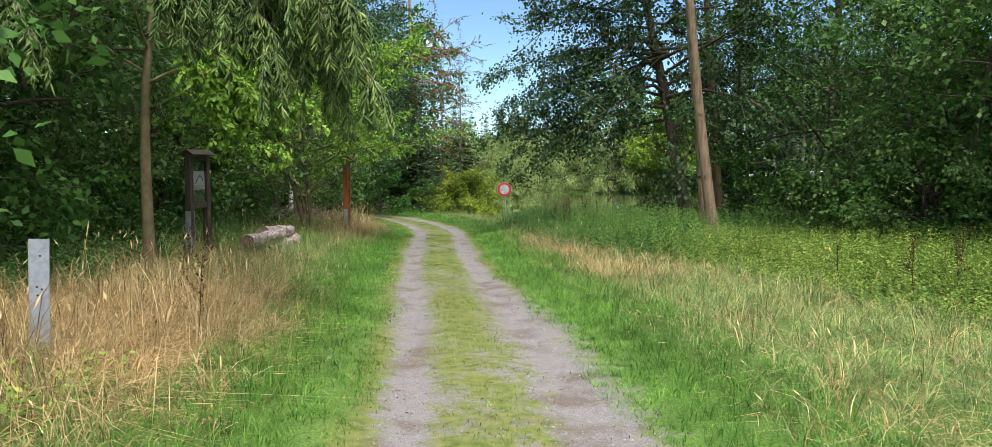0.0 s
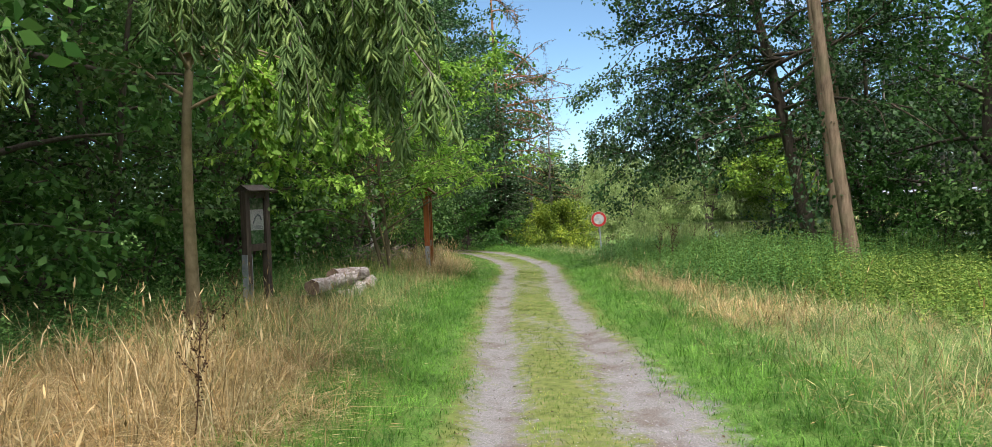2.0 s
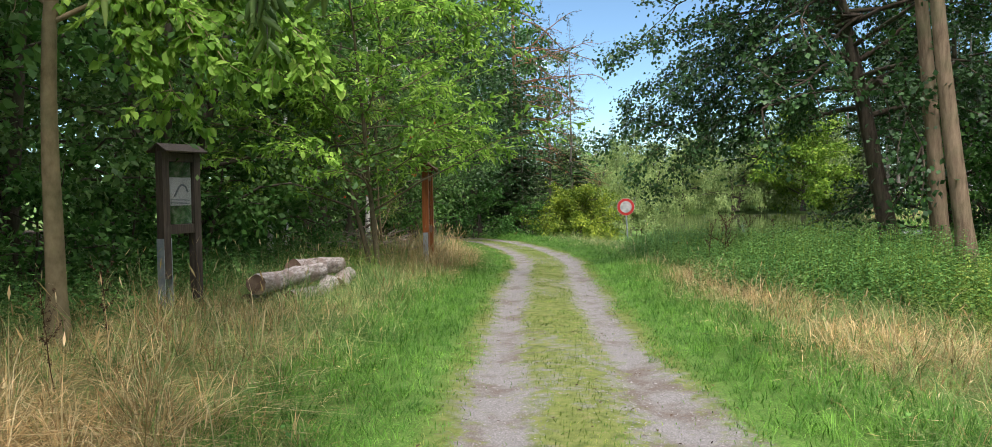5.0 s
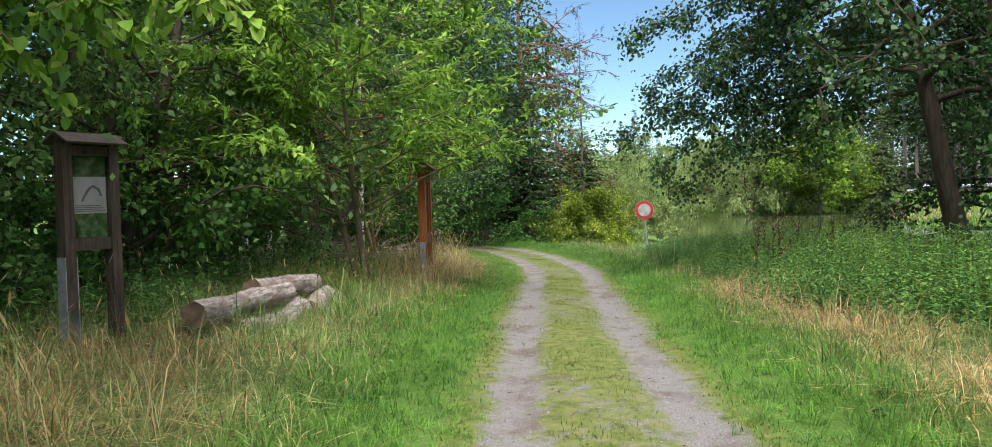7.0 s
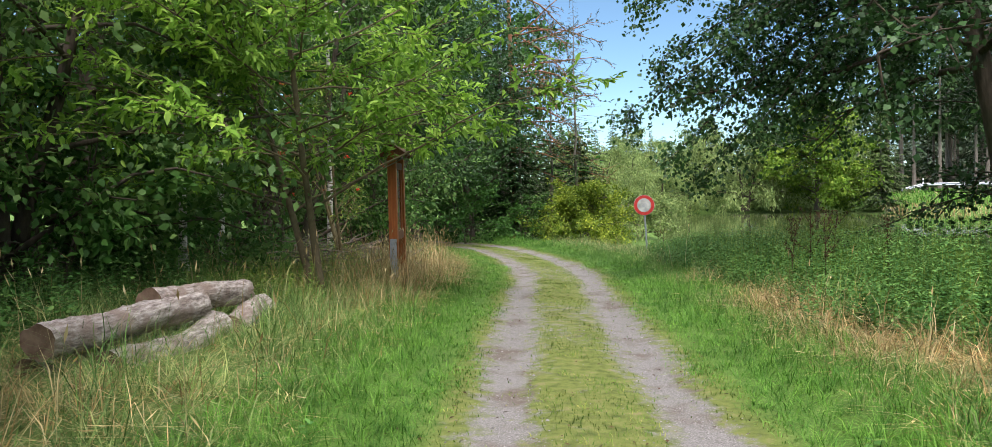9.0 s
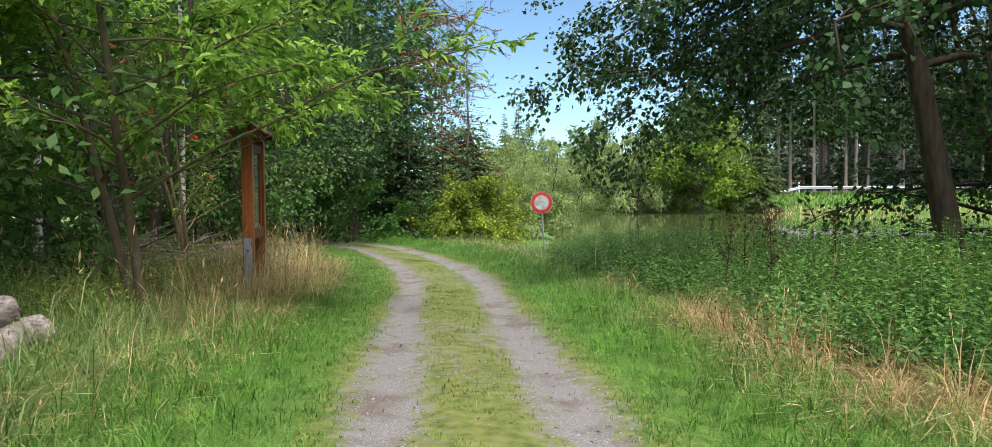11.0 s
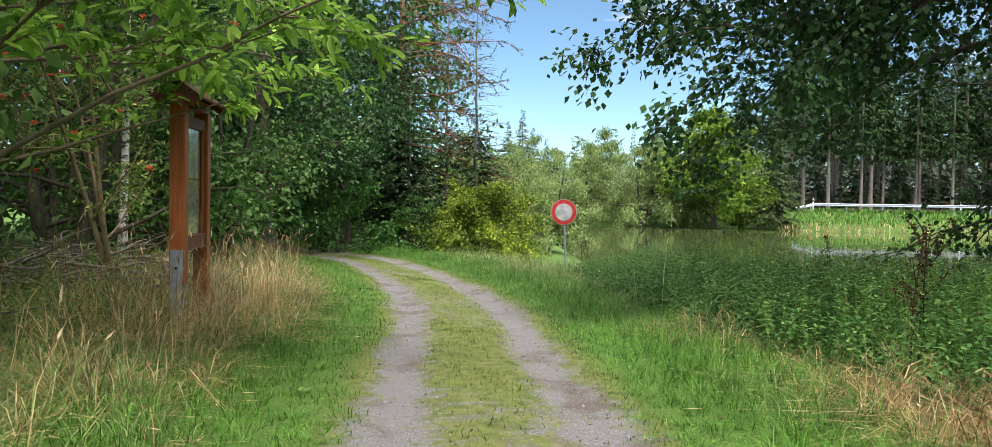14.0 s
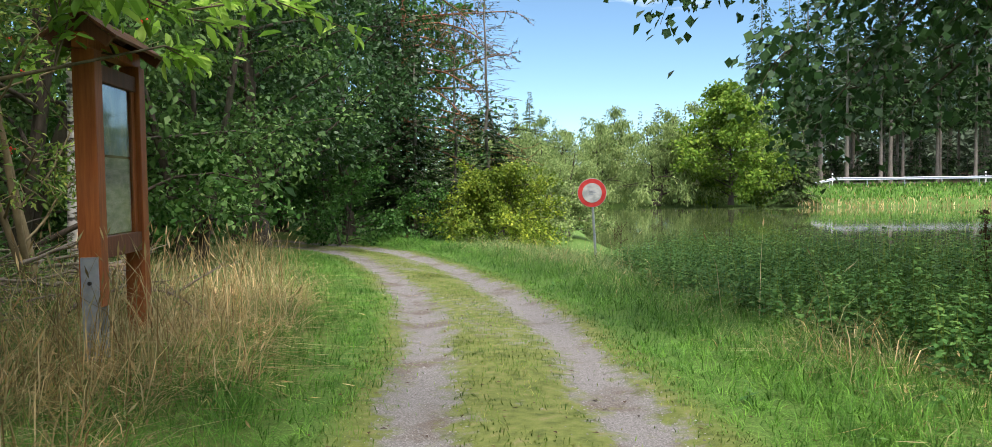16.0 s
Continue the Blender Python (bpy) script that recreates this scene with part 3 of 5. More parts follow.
water = tagged(new("water", quick_mesh("water", [(2, 32, WATER), (125, 32, WATER), (125, 95, WATER), (2, 95, WATER)], [[0, 1, 2, 3]], M["water"])),
               "still greenish pond water reflecting the far bank", "water", kind="structure")


def ground_z(x, y):
    return float(height(np.array([x]), np.array([y]))[0])


def on(x, y, dz=0.0):
    return (x, y, ground_z(x, y) + dz)

# ---- trees and shrubs ----
# overhanging spruce by the start of the walk is built with the near things
big_made = broadleaf(15, 6.0, 0.27, 0.22, 66, 64000, 0.11, (-0.16, 0.04), droop=0.085, up=0.35, ratio=0.85, spread=0.14, bend=0.012, left=-5.6, seed=101)
alder_big = plant("alder_tree", on(6.35, 25.4), big_made, "bark_alder", "alder",
                  "tall dark alder tree leaning over the pond bank", "tree", 0)
alder_b = plant("alder_tree", on(5.6, 20.0), broadleaf(17, 3.4, 0.45, 0.15, 14, 2600, 0.13, (-0.145, 0.0), ratio=0.8, bend=0.008, spread=0.2, seed=102), "bark_brown", "alder",
                "slender alder with a bare straight trunk among nettles", "tree", 0)
alder_c = plant("alder_tree", on(5.85, 21.6), broadleaf(17, 3.4, 0.45, 0.15, 14, 2600, 0.13, (-0.09, 0.0), ratio=0.8, bend=0.008, spread=0.2, seed=103), "bark_brown", "alder",
                "slender alder with a bare leaning trunk among nettles", "tree", 0)
copy_thing(alder_c, pose(*on(7.5, 26.0), 0, 0, 10))
alder_low = plant("alder_tree", on(8.3, 26.8), broadleaf(9.5, 3.3, 0.06, 0.13, 46, 15000, 0.105, (-0.05, 0.0), stems=2, droop=0.06, up=0.3, ratio=0.85, spread=0.16, seed=116), "bark_alder", "alder",
                  "low-branched dark alder at the pond bank", "tree", 0)
cherry = plant("cherry_tree", on(-5.15, 22.1), broadleaf(7.2, 3.35, 0.2, 0.06, 58, 19000, 0.15, (-0.09, 0.0), stems=2, droop=0.05, up=0.38, ratio=0.4, flat=0.8, spread=0.09, floor=1.7, tier=0.25, seed=5), "bark_cherry", "cherry",
               "young bird cherry with bright drooping leaves", "tree", 0, long=True)
thin = plant("sapling_tree", on(-5.8, 13.1), broadleaf(8.5, 2.6, 0.36, 0.10, 16, 7000, 0.14, (-0.02, 0.02), up=0.6, ratio=0.6, seed=104), "bark_thin", "hazel",
             "thin smooth-barked young tree beside the notice board", "tree", 10)



def overhang(tree, start, ends, n, size, bark, leaf, ratio, label, seed, thick=0.025, loose=0.0):
    """Long limbs with large soft leaves that hang out over the verge; ends in the tree's own space."""
    reseed(seed)
    w, P, A = Wood(), [], []
    for q in ends:
        u = np.linspace(0, 1, 12)[:, None]
        br = np.array(start) * (1 - u) + np.array(q) * u + np.array([0, 0, 0.5]) * np.sin(u * 3.1)
        w.tube(br, np.linspace(thick, 0.005, 12), 5)
        for j in range(6, 12):
            for _ in range(5):
                tw = curve_pts(br[j], unit(br[j] - br[j - 1]) + RNG.normal(size=3) * np.array([0.8, 0.8, 0.3]), RNG.uniform(0.25, 0.6), 5, 0.1, 0.12)
                w.tube(tw, np.linspace(0.005, 0.002, 5), 3)
                k = RNG.integers(0, 4, n)
                P.append(tw[k] + (tw[k + 1] - tw[k]) * RNG.uniform(0, 1, (n, 1)))
                A.append(unit(tw[k + 1] - tw[k]) + RNG.normal(size=(n, 3)) * 0.7 - np.array([0, 0, 0.45]))
    P, A = np.concatenate(P), np.concatenate(A)
    P = P + RNG.normal(size=P.shape) * loose
    under(new("limb", w.mesh("limb", M[bark])), tree)
    under(new("leaf_spray", leaves("leaf_spray", P, A, size * RNG.uniform(0.6, 1.2, len(P)), M[leaf], ratio, 0.7, long=ratio < 0.8)), tree, label)


overhang(thin, (0, 0, 3.9), [(2.0, -1.0, 2.55), (1.7, -0.5, 2.8), (2.4, -0.7, 2.75), (1.4, -1.3, 2.6), (1.9, -0.1, 3.1), (2.7, -1.0, 2.7), (1.5, -0.9, 2.35), (1.9, -1.5, 2.7)], 17, 0.105, "bark_thin", "cherry", 0.72, "broad light-green leaves", 23)
# low limbs of the alder that reach over the track's edge
overhang(alder_big, (-0.8, 0.2, 6.2), [(-6.7, -0.4, 3.4), (-6.0, -0.8, 2.7), (-5.5, -0.2, 2.3), (-4.8, -1.0, 3.0), (-6.2, 0.4, 4.4), (-5.2, -1.6, 4.4), (-3.4, 0.3, 3.6), (-5.6, 0.9, 3.8), (-6.5, -1.3, 5.2), (-2.4, -0.6, 3.8)],
         46, 0.088, "bark_alder", "alder", 0.82, "dark rounded alder leaves", 24, 0.045, 0.13)

forest_a = plant("beech_tree", on(-10.5, 24.0), broadleaf(15, 4.6, 0.08, 0.2, 34, 14000, 0.175, droop=0.05, twigs=False, seed=105), "bark_dark", "beech", "dense dark beech at the forest edge", "tree", 0, "forest edge trees")
forest_b = plant("hazel_tree", on(-8.6, 29.5), broadleaf(9, 3.4, 0.05, 0.12, 30, 12500, 0.13, stems=3, droop=0.06, twigs=False, seed=106), "bark_dark", "hazel", "leafy hazel at the forest edge", "tree", 0, "forest edge trees")
forest_c = plant("beech_tree", on(-7.5, 38.0), broadleaf(14, 4.2, 0.1, 0.18, 36, 19000, 0.165, droop=0.04, twigs=False, seed=107), "bark_dark", "alder", "dense dark maple by the bend of the track", "tree", 0, "forest edge trees")

reseed(51)
edge_spots = [(-13, 10, 0), (-13.5, 16, 0), (-13, 21, 0), (-9.5, 12.0, 0), (-10.0, 17.5, 1), (-9.2, 20.5, 1), (-9.0, 6.0, 0), (-11, 34, 1), (-9, 41, 2),
              (-6.9, 46.2, 2), (-10, 54, 1), (-8.5, 58, 2)]
for x, y, k in edge_spots:
    copy_thing((forest_a, forest_b, forest_c)[k], pose(*on(x, y), 0, 0, RNG.uniform(0, 360)) @ Matrix.Scale(RNG.uniform(0.85, 1.15), 4))
right_spots = [(10.2, 23.5, 0), (11.0, 20.0, 1), (12.5, 16.0, 0), (14.8, 22.5, 0), (15.5, 17.0, 0), (16.0, 12.0, 0), (13.6, 11.5, 1), (10.4, 17.8, 1), (12.0, 13.6, 1)]
for x, y, k in right_spots:
    copy_thing((forest_a, forest_b, forest_c)[k], pose(*on(x, y), 0, 0, RNG.uniform(0, 360)) @ Matrix.Scale(RNG.uniform(0.85, 1.1), 4))
copy_thing(forest_b, pose(*on(-9, 0), 0, 0, 15))

copy_thing(forest_b, pose(*on(-6.9, 32.0), 0, 0, 70) @ Matrix.Scale(0.75, 4))

# deeper rows that close the wood
deep = plant("beech_tree", on(-22, 20), broadleaf(15, 5.0, 0.05, 0.2, 30, 4200, 0.36, twigs=False, seed=108), "bark_dark", "beech", "shaded beech deep in the wood", "tree", 0, "deep wood trees")
for x, y in ((-16, 9), (-15.5, 14), (-15.5, 20), (-13.5, 29), (-15, 38), (-17, 31), (-18, 24), (-17, 15), (-13, 46), (-18, 46), (17, 22), (18, 16.5), (18, 25), (19, 12), (17, 7),
             (-11, -8), (-13, -20), (19, -3), (20, -14), (11, -24), (-3, -38), (6, -40), (-21, 2), (-20, 11), (-23, 28), (-22, 36), (-25, 45), (-20, 54), (-14, 60), (-16, 2), (-27, 14), (22, 8), (22, 18), (21, 28), (24, 0), (18, 20), (19, 14), (-11, 62), (-8, 66), (-16, 52), (-10, 49), (-12, 41), (-16, 57), (26, 24), (-28, 56), (-22, 66), (-14, 68)):
    copy_thing(deep, pose(*on(x, y), 0, 0, RNG.uniform(0, 360)) @ Matrix.Scale(RNG.uniform(0.9, 1.25), 4))

reseed(52)
# low shrubs under the trees
bush = plant("shrub", on(-8.4, 16.0), broadleaf(2.4, 1.5, 0.05, 0.03, 18, 3600, 0.12, stems=3, droop=0.06, twigs=False, seed=109), "bark_dark", "beech", "low dark leafy shrub at the forest edge", "shrub", 0, "forest edge shrubs")
for x, y in ((-7.9, 11.0), (-8.2, 13.5), (-8.6, 18.4), (-8.4, 20.6), (-9.5, 23.3), (-7.2, 5.5), (-7.4, 8.4), (-9.0, 26.0), (-7.6, 31.5), (-9.6, 9.9), (8.4, 23), (9.2, 20.5), (9.9, 17.6),
             (10.8, 14.8), (11.8, 12), (12.5, 9), (8.6, 26), (-6.3, 42), (-4.4, 45), (-11, 28)):
    copy_thing(bush, pose(*on(x, y), 0, 0, RNG.uniform(0, 360)) @ Matrix.Scale(RNG.uniform(0.8, 1.35), 4))

olive = plant("shrub", on(-1.7, 44.6), broadleaf(3.0, 1.9, 0.0, 0.025, 48, 20000, 0.12, stems=6, droop=0.06, up=0.3, spread=0.35, seed=110), "bark_dark", "olive", "rounded yellow-green shrub at the pond corner", "shrub")
olive_b = plant("shrub", on(0.9, 49), broadleaf(2.3, 1.7, 0.04, 0.05, 26, 9000, 0.12, stems=4, droop=0.05, seed=111), "stick", "willow", "thin pale shrub on the pond bank", "shrub")
reseed(54)
young = spruce(9.0, 1.9, 0.04, 0.09, 40, 7, 60, 0.32)
young_spruce = plant("spruce_tree", on(-4.6, 46.4), young, "bark_spruce", "spruce", "young dense spruce at the bend of the track", "spruce")
# its upper half has lost most of its needles
wood, pos, along, size, ratio, flat = spruce(11.0, 2.1, 0.03, 0.09, 46, 7, 70, 0.30)
stay = RNG.uniform(size=len(pos)) < np.where(pos[:, 2] < 4.4, 1.0, np.clip(0.55 - 0.25 * (pos[:, 2] - 4.4), 0.22, 1))
size = np.where(pos[:, 2] > 4.8, size * 0.6, size)
bare_spruce = plant("spruce_tree", on(-2.1, 46.8), (wood, pos[stay], along[stay], size[stay], ratio, flat), "bark_spruce", "spruce", "spruce with a thin half-bare top behind the shrub", "spruce")
copy_thing(bare_spruce, pose(*on(-3.3, 48.6), 0, 0, 130) @ Matrix.Scale(0.92, 4))

reseed(53)
for x, y, k in ((-5.6, 48.2, 1.25), (-6.0, 50.5, 1.5)):
    copy_thing(young_spruce, pose(*on(x, y), 0, 0, x * 40) @ Matrix.Scale(k, 4))
# far bank
far_maple = plant("maple_tree", on(20.8, 94.3), broadleaf(11.5, 4.9, 0.04, 0.22, 40, 18000, 0.38, droop=0.08, seed=112), "bark_dark", "maple", "sunlit yellow-green maple hanging over the far water", "tree")
far_spruce_a = plant("spruce_tree", on(26.9, 94.3), spruce(12.5, 3.3, 0.02, 0.18, 40, 8, 46, 0.75, 0.16), "bark_spruce", "shore_spruce", "spruce standing at the far shore", "spruce")
far_willow = plant("willow_tree", on(14.0, 96.5), broadleaf(9.5, 4.6, 0.06, 0.2, 40, 11000, 0.38, stems=3, droop=0.1, fall=0.6, ratio=0.3, twigs=False, seed=113), "bark_dark", "willow", "pale grey-green willow on the far shore", "tree", 0, "far shore willows")
for x, y, s in ((8.5, 99, 0.9), (4.5, 92, 0.72), (1.0, 82, 0.6), (-1.5, 72, 0.55), (18, 101, 1.1), (11, 106, 1.15), (0, 100, 0.9), (-5, 90, 0.9), (5, 112, 1.1), (25, 104, 1.3), (1.5, 66, 0.4)):
    copy_thing(far_willow, pose(*on(x, y), 0, 0, RNG.uniform(0, 360)) @ Matrix.Scale(s, 4))

tall = plant("spruce_tree", on(38, 108), spruce(26, 3.6, 0.28, 0.22, 34, 5, 15, 1.6, 0.2, 22, False), "bark_spruce", "spruce", "tall spruce with a bare grey trunk behind the road", "spruce", 0, "spruces behind the road")
for i in range(70):
    x, y = 37 + (i % 14) * 4.2 + RNG.uniform(-1.8, 1.8), 111 + (i // 14) * 5.5 + RNG.uniform(-2, 2)
    copy_thing(tall, pose(*on(x, y), 0, 0, RNG.uniform(0, 360)) @ Matrix.Scale(RNG.uniform(0.85, 1.15), 4))

for x, y, k in ((-1.5, 121, 0.85), (1.0, 126, 1.05), (2.9, 123, 1.15), (4.6, 128, 1.0), (6.2, 124, 0.85), (8.2, 130, 0.8), (-4, 127, 0.95), (-6.5, 122, 1.0), (10.5, 127, 0.75), (13, 131, 0.8)):
    copy_thing(far_spruce_a, pose(*on(x, y), 0, 0, 50 * x) @ Matrix.Scale(k, 4))
low = plant("spruce_tree", on(34, 110.5), spruce(6, 2.0, 0.02, 0.08, 18, 6, 22, 0.7, 0.16, 0, False), "bark_spruce", "spruce", "young spruce in the wood behind the road", "spruce", 0, "young spruces behind the road")
for i in range(44):
    copy_thing(low, pose(*on(30 + i * 1.3 + RNG.uniform(-1, 1), RNG.uniform(113, 128)), 0, 0, RNG.uniform(0, 360)) @ Matrix.Scale(RNG.uniform(0.5, 1.5), 4))

reseed(41)
# woods on the skyline, too many to count
wood, pos, along, size, ratio, flat = spruce(20, 3.6, 0.05, 0.2, 16, 4, 6, 2.6, 0.15, 0, False)
V = []
for i in range(260):
    x, y = RNG.uniform(-130, 130), RNG.uniform(0, 1) ** 0.7 * 150 + 150
    V.append((x, y, ground_z(x, y) - 0.5 + max(0, y - 200) * 0.03, RNG.uniform(0.45, 0.85)))
for i in range(110):
    x, y = RNG.uniform(62, 135), RNG.uniform(140, 185)
    V.append((x, y, ground_z(x, y) - 0.5, RNG.uniform(0.9, 1.3)))
P = np.concatenate([pos * s + np.array([x, y, z]) for x, y, z, s in V])
# the haze over these woods comes only from their paled needle colour
tagged(new("far_woods", leaves("far_woods", P, np.tile(along, (len(V), 1)), np.concatenate([size * s for *_, s in V]), M["hazed_spruce"], 0.4, 0.6)),
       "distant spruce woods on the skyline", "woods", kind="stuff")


# old pine at the bend, with long half-bare limbs over the track
def pine(at):
    reseed(31)
    wood, P, A = Wood(), [], []
    t = np.linspace(0, 1, 14)
    trunk = np.stack([0.1 * np.sin(t * 4), 0.06 * np.cos(t * 5), t * 17 - 0.2], 1)
    wood.tube(trunk, 0.19 * (1 - 0.8 * t), 10, 0.03)
    for i in range(30):
        z = RNG.uniform(3.2, 10.5) if i < 22 else RNG.uniform(9, 16)
        az = RNG.uniform(-0.9, 0.7) if i < 22 else RNG.uniform(0, 6.28)
        ln = RNG.uniform(3.4, 6.4) * (1.15 - z / 24)
        br = curve_pts((0.1 * math.sin(z / 17 * 4), 0, z), (math.cos(az), math.sin(az), 0.15), ln, 9, 0.07, 0.14)
        wood.tube(br, np.linspace(0.05, 0.012, 9), 4)
        for j in range(2, 9):
            for _ in range(3):
                tw = curve_pts(br[j], unit(br[j] - br[j - 1]) * 0.8 + RNG.normal(size=3) * 0.6, RNG.uniform(0.4, 1.1), 5, 0.05, 0.2)
                wood.tube(tw, np.linspace(0.013, 0.006, 5), 3)
                k = 26 if z > 6 else 24
                u = RNG.uniform(0.2, 1, k) * 4
                q = np.minimum(u.astype(int), 3)
                P.append(tw[q] + (tw[q + 1] - tw[q]) * (u - q)[:, None])
                A.append(RNG.normal(size=(k, 3)) + unit(tw[q + 1] - tw[q]) * 0.6)
    P, A = np.concatenate(P), np.concatenate(A)
    return plant("pine_tree", at, (wood, P, A, RNG.uniform(0.06, 0.13, len(P)), 0.22, 0.3), "bark_pine", "spruce", "old pine with an orange trunk and long sparse limbs", "pine")


pine(on(-5.3, 49.0))


def birch(at, h, label):
    return plant("birch_tree", at, broadleaf(h, 1.6, 0.45, 0.075, 14, 3500, 0.07, bend=0.02, fall=0.3, seed=114), "bark_birch", "hazel", label, "birch", 0, "birches")


birch(on(-7.8, 30.0), 11, "slim birch with a white trunk in the forest edge")
birch(on(-9.4, 27.4), 9, "young thin birch with a pale trunk")
birch(on(-8.3, 23.8), 8, "young thin birch with a pale trunk")

# rowan with berries behind the red board
rowan = plant("rowan_tree", on(-6.3, 26.6), broadleaf(4.6, 1.5, 0.2, 0.04, 20, 3200, 0.085, stems=3, up=0.7, ratio=0.35, spread=0.3, seed=115), "bark_thin", "weed", "young rowan with clusters of orange-red berries", "tree")
for i in range(26):
    a, r, z = RNG.uniform(0, 6.28), RNG.uniform(0.5, 1.4), RNG.uniform(1.2, 3.9)
    c = Vector((r * math.cos(a), r * math.sin(a), z))
    bm = bmesh.new()
    for _ in range(14):
        o = Vector(RNG.normal(size=3) * 0.028)
        o.z *= 0.5
        bmesh.ops.create_icosphere(bm, subdivisions=1, radius=0.012, matrix=Matrix.Translation(c + o))
    tagged(part("berry_cluster", bm, M["berry"], rowan, "orange-red berry cluster"), kind="stuff")


# spruce by the start of the walk: limbs with long hanging branchlets
def hanging_spruce(at):
    reseed(21)
    wood, B, D, L = Wood(), [], [], []
    t = np.linspace(0, 1, 10)
    wood.tube(np.stack([0 * t, 0 * t, t * 19 - 0.2], 1), 0.24 * (1 - 0.93 * t), 10, 0.03)
    # end of each limb, the part of it that carries branchlets, and their length
    limbs = [((5.5, -0.9, 2.75), 0.80, 0.62), ((4.95, -0.6, 3.15), 0.80, 1.15), ((4.5, -1.0, 3.1), 0.80, 1.0), ((5.1, 0.3, 3.7), 0.78, 1.1), ((4.6, 0.9, 3.9), 0.75, 1.1),
             ((5.3, -1.3, 3.6), 0.75, 1.1), ((3.6, -0.8, 3.5), 0.80, 0.7), ((3.3, 0.2, 3.7), 0.75, 0.8), ((1.9, -0.9, 3.3), 0.65, 0.7), ((1.5, -1.7, 3.3), 0.5, 0.7)]
    for q, begin, big in limbs:
        q = np.array(q, float)
        u = np.linspace(0, 1, 24)[:, None]
        br = np.concatenate([q[:2] * u, 4.9 + 0.5 * np.sin(u * 3) + (q[2] - 5.0) * u ** 3], 1) + RNG.normal(size=(24, 3)) * 0.015
        wood.tube(br, np.linspace(0.04, 0.008, 24), 5)
        for j in range(int(begin * 23), 24):
            for _ in range(8):
                ln = big * RNG.uniform(0.45, 1.0)
                d = np.array([RNG.normal() * 0.34 + 0.08, RNG.normal() * 0.34, -0.4])
                tw = curve_pts(br[j], d, ln, 7, 0.4, 0.05)
                wood.tube(tw, np.linspace(0.006, 0.003, 7), 3)
                m = int(38 * ln) + 6
                w_ = RNG.uniform(0.05, 1, m) * 6
                k = np.minimum(w_.astype(int), 5)
                base = tw[k] + (tw[k + 1] - tw[k]) * (w_ - k)[:, None]
                side = RNG.normal(size=(m, 3)) * 0.55
                side[:, 2] = -0.8
                B.append(base)
                D.append(unit(side))
                L.append(RNG.uniform(0.06, 0.125, m))
    # a soft needle-covered body for each sprig, four-sided, with a few needles standing off it
    B, D, L = np.concatenate(B), np.concatenate(D), np.concatenate(L)
    e1 = unit(np.cross(D, RNG.normal(size=D.shape)))
    e2 = np.cross(D, e1)
    rings = []
    for at_, r_ in ((0.0, 0.008), (0.55, 0.013), (1.0, 0.005)):
        c = B + D * (L * at_)[:, None] + np.array([0, 0, -0.02]) * at_ ** 2
        for a_ in range(4):
            q_ = a_ * math.pi / 2
            rings.append(c + (e1 * math.cos(q_) + e2 * math.sin(q_)) * r_ * RNG.uniform(0.75, 1.3, (len(B), 1)))
    V = np.stack(rings, 1).reshape(-1, 3)
    F = [(r * 4 + a_, r * 4 + (a_ + 1) % 4, r * 4 + 4 + (a_ + 1) % 4, r * 4 + 4 + a_) for r in range(2) for a_ in range(4)]
    F = (np.arange(len(B))[:, None, None] * 12 + np.array(F)[None]).reshape(-1, 4)
    nn = 6
    v = np.linspace(0.15, 1.0, nn)[None, :, None]
    P = (B[:, None] + D[:, None] * L[:, None, None] * v).reshape(-1, 3)
    A = (RNG.normal(size=(len(B), nn, 3)) * 0.5 + D[:, None]).reshape(-1, 3)
    S = np.full(len(P), 0.026)
    # the rest of the crown, higher and behind
    crown = spruce(19, 3.6, 0.3, 0.05, 30, 5, 40, 0.35, 0.2)
    ob = thing("spruce_tree", pose(*at), "large spruce with long hanging light-green branchlets", "spruce")
    under(new("trunk", wood.mesh("trunk", M["bark_spruce"])), ob)
    under(new("needle_foliage", leaves("needle_foliage", P, A, S * RNG.uniform(0.8, 1.2, len(S)), M["spruce_near"], 0.28, 0.2, 0.02)), ob, "fresh green hanging needle sprays")
    under(new("sprig_foliage", quick_mesh("sprig_foliage", V, F, M["spruce_near"], True)), ob, "soft green needle sprigs")
    under(new("crown", leaves("crown", crown[1], crown[2], crown[3], M["spruce"], 0.32, 0.75)), ob)
    return ob


hanging_spruce(on(-6.8, 9.2, -0.2))

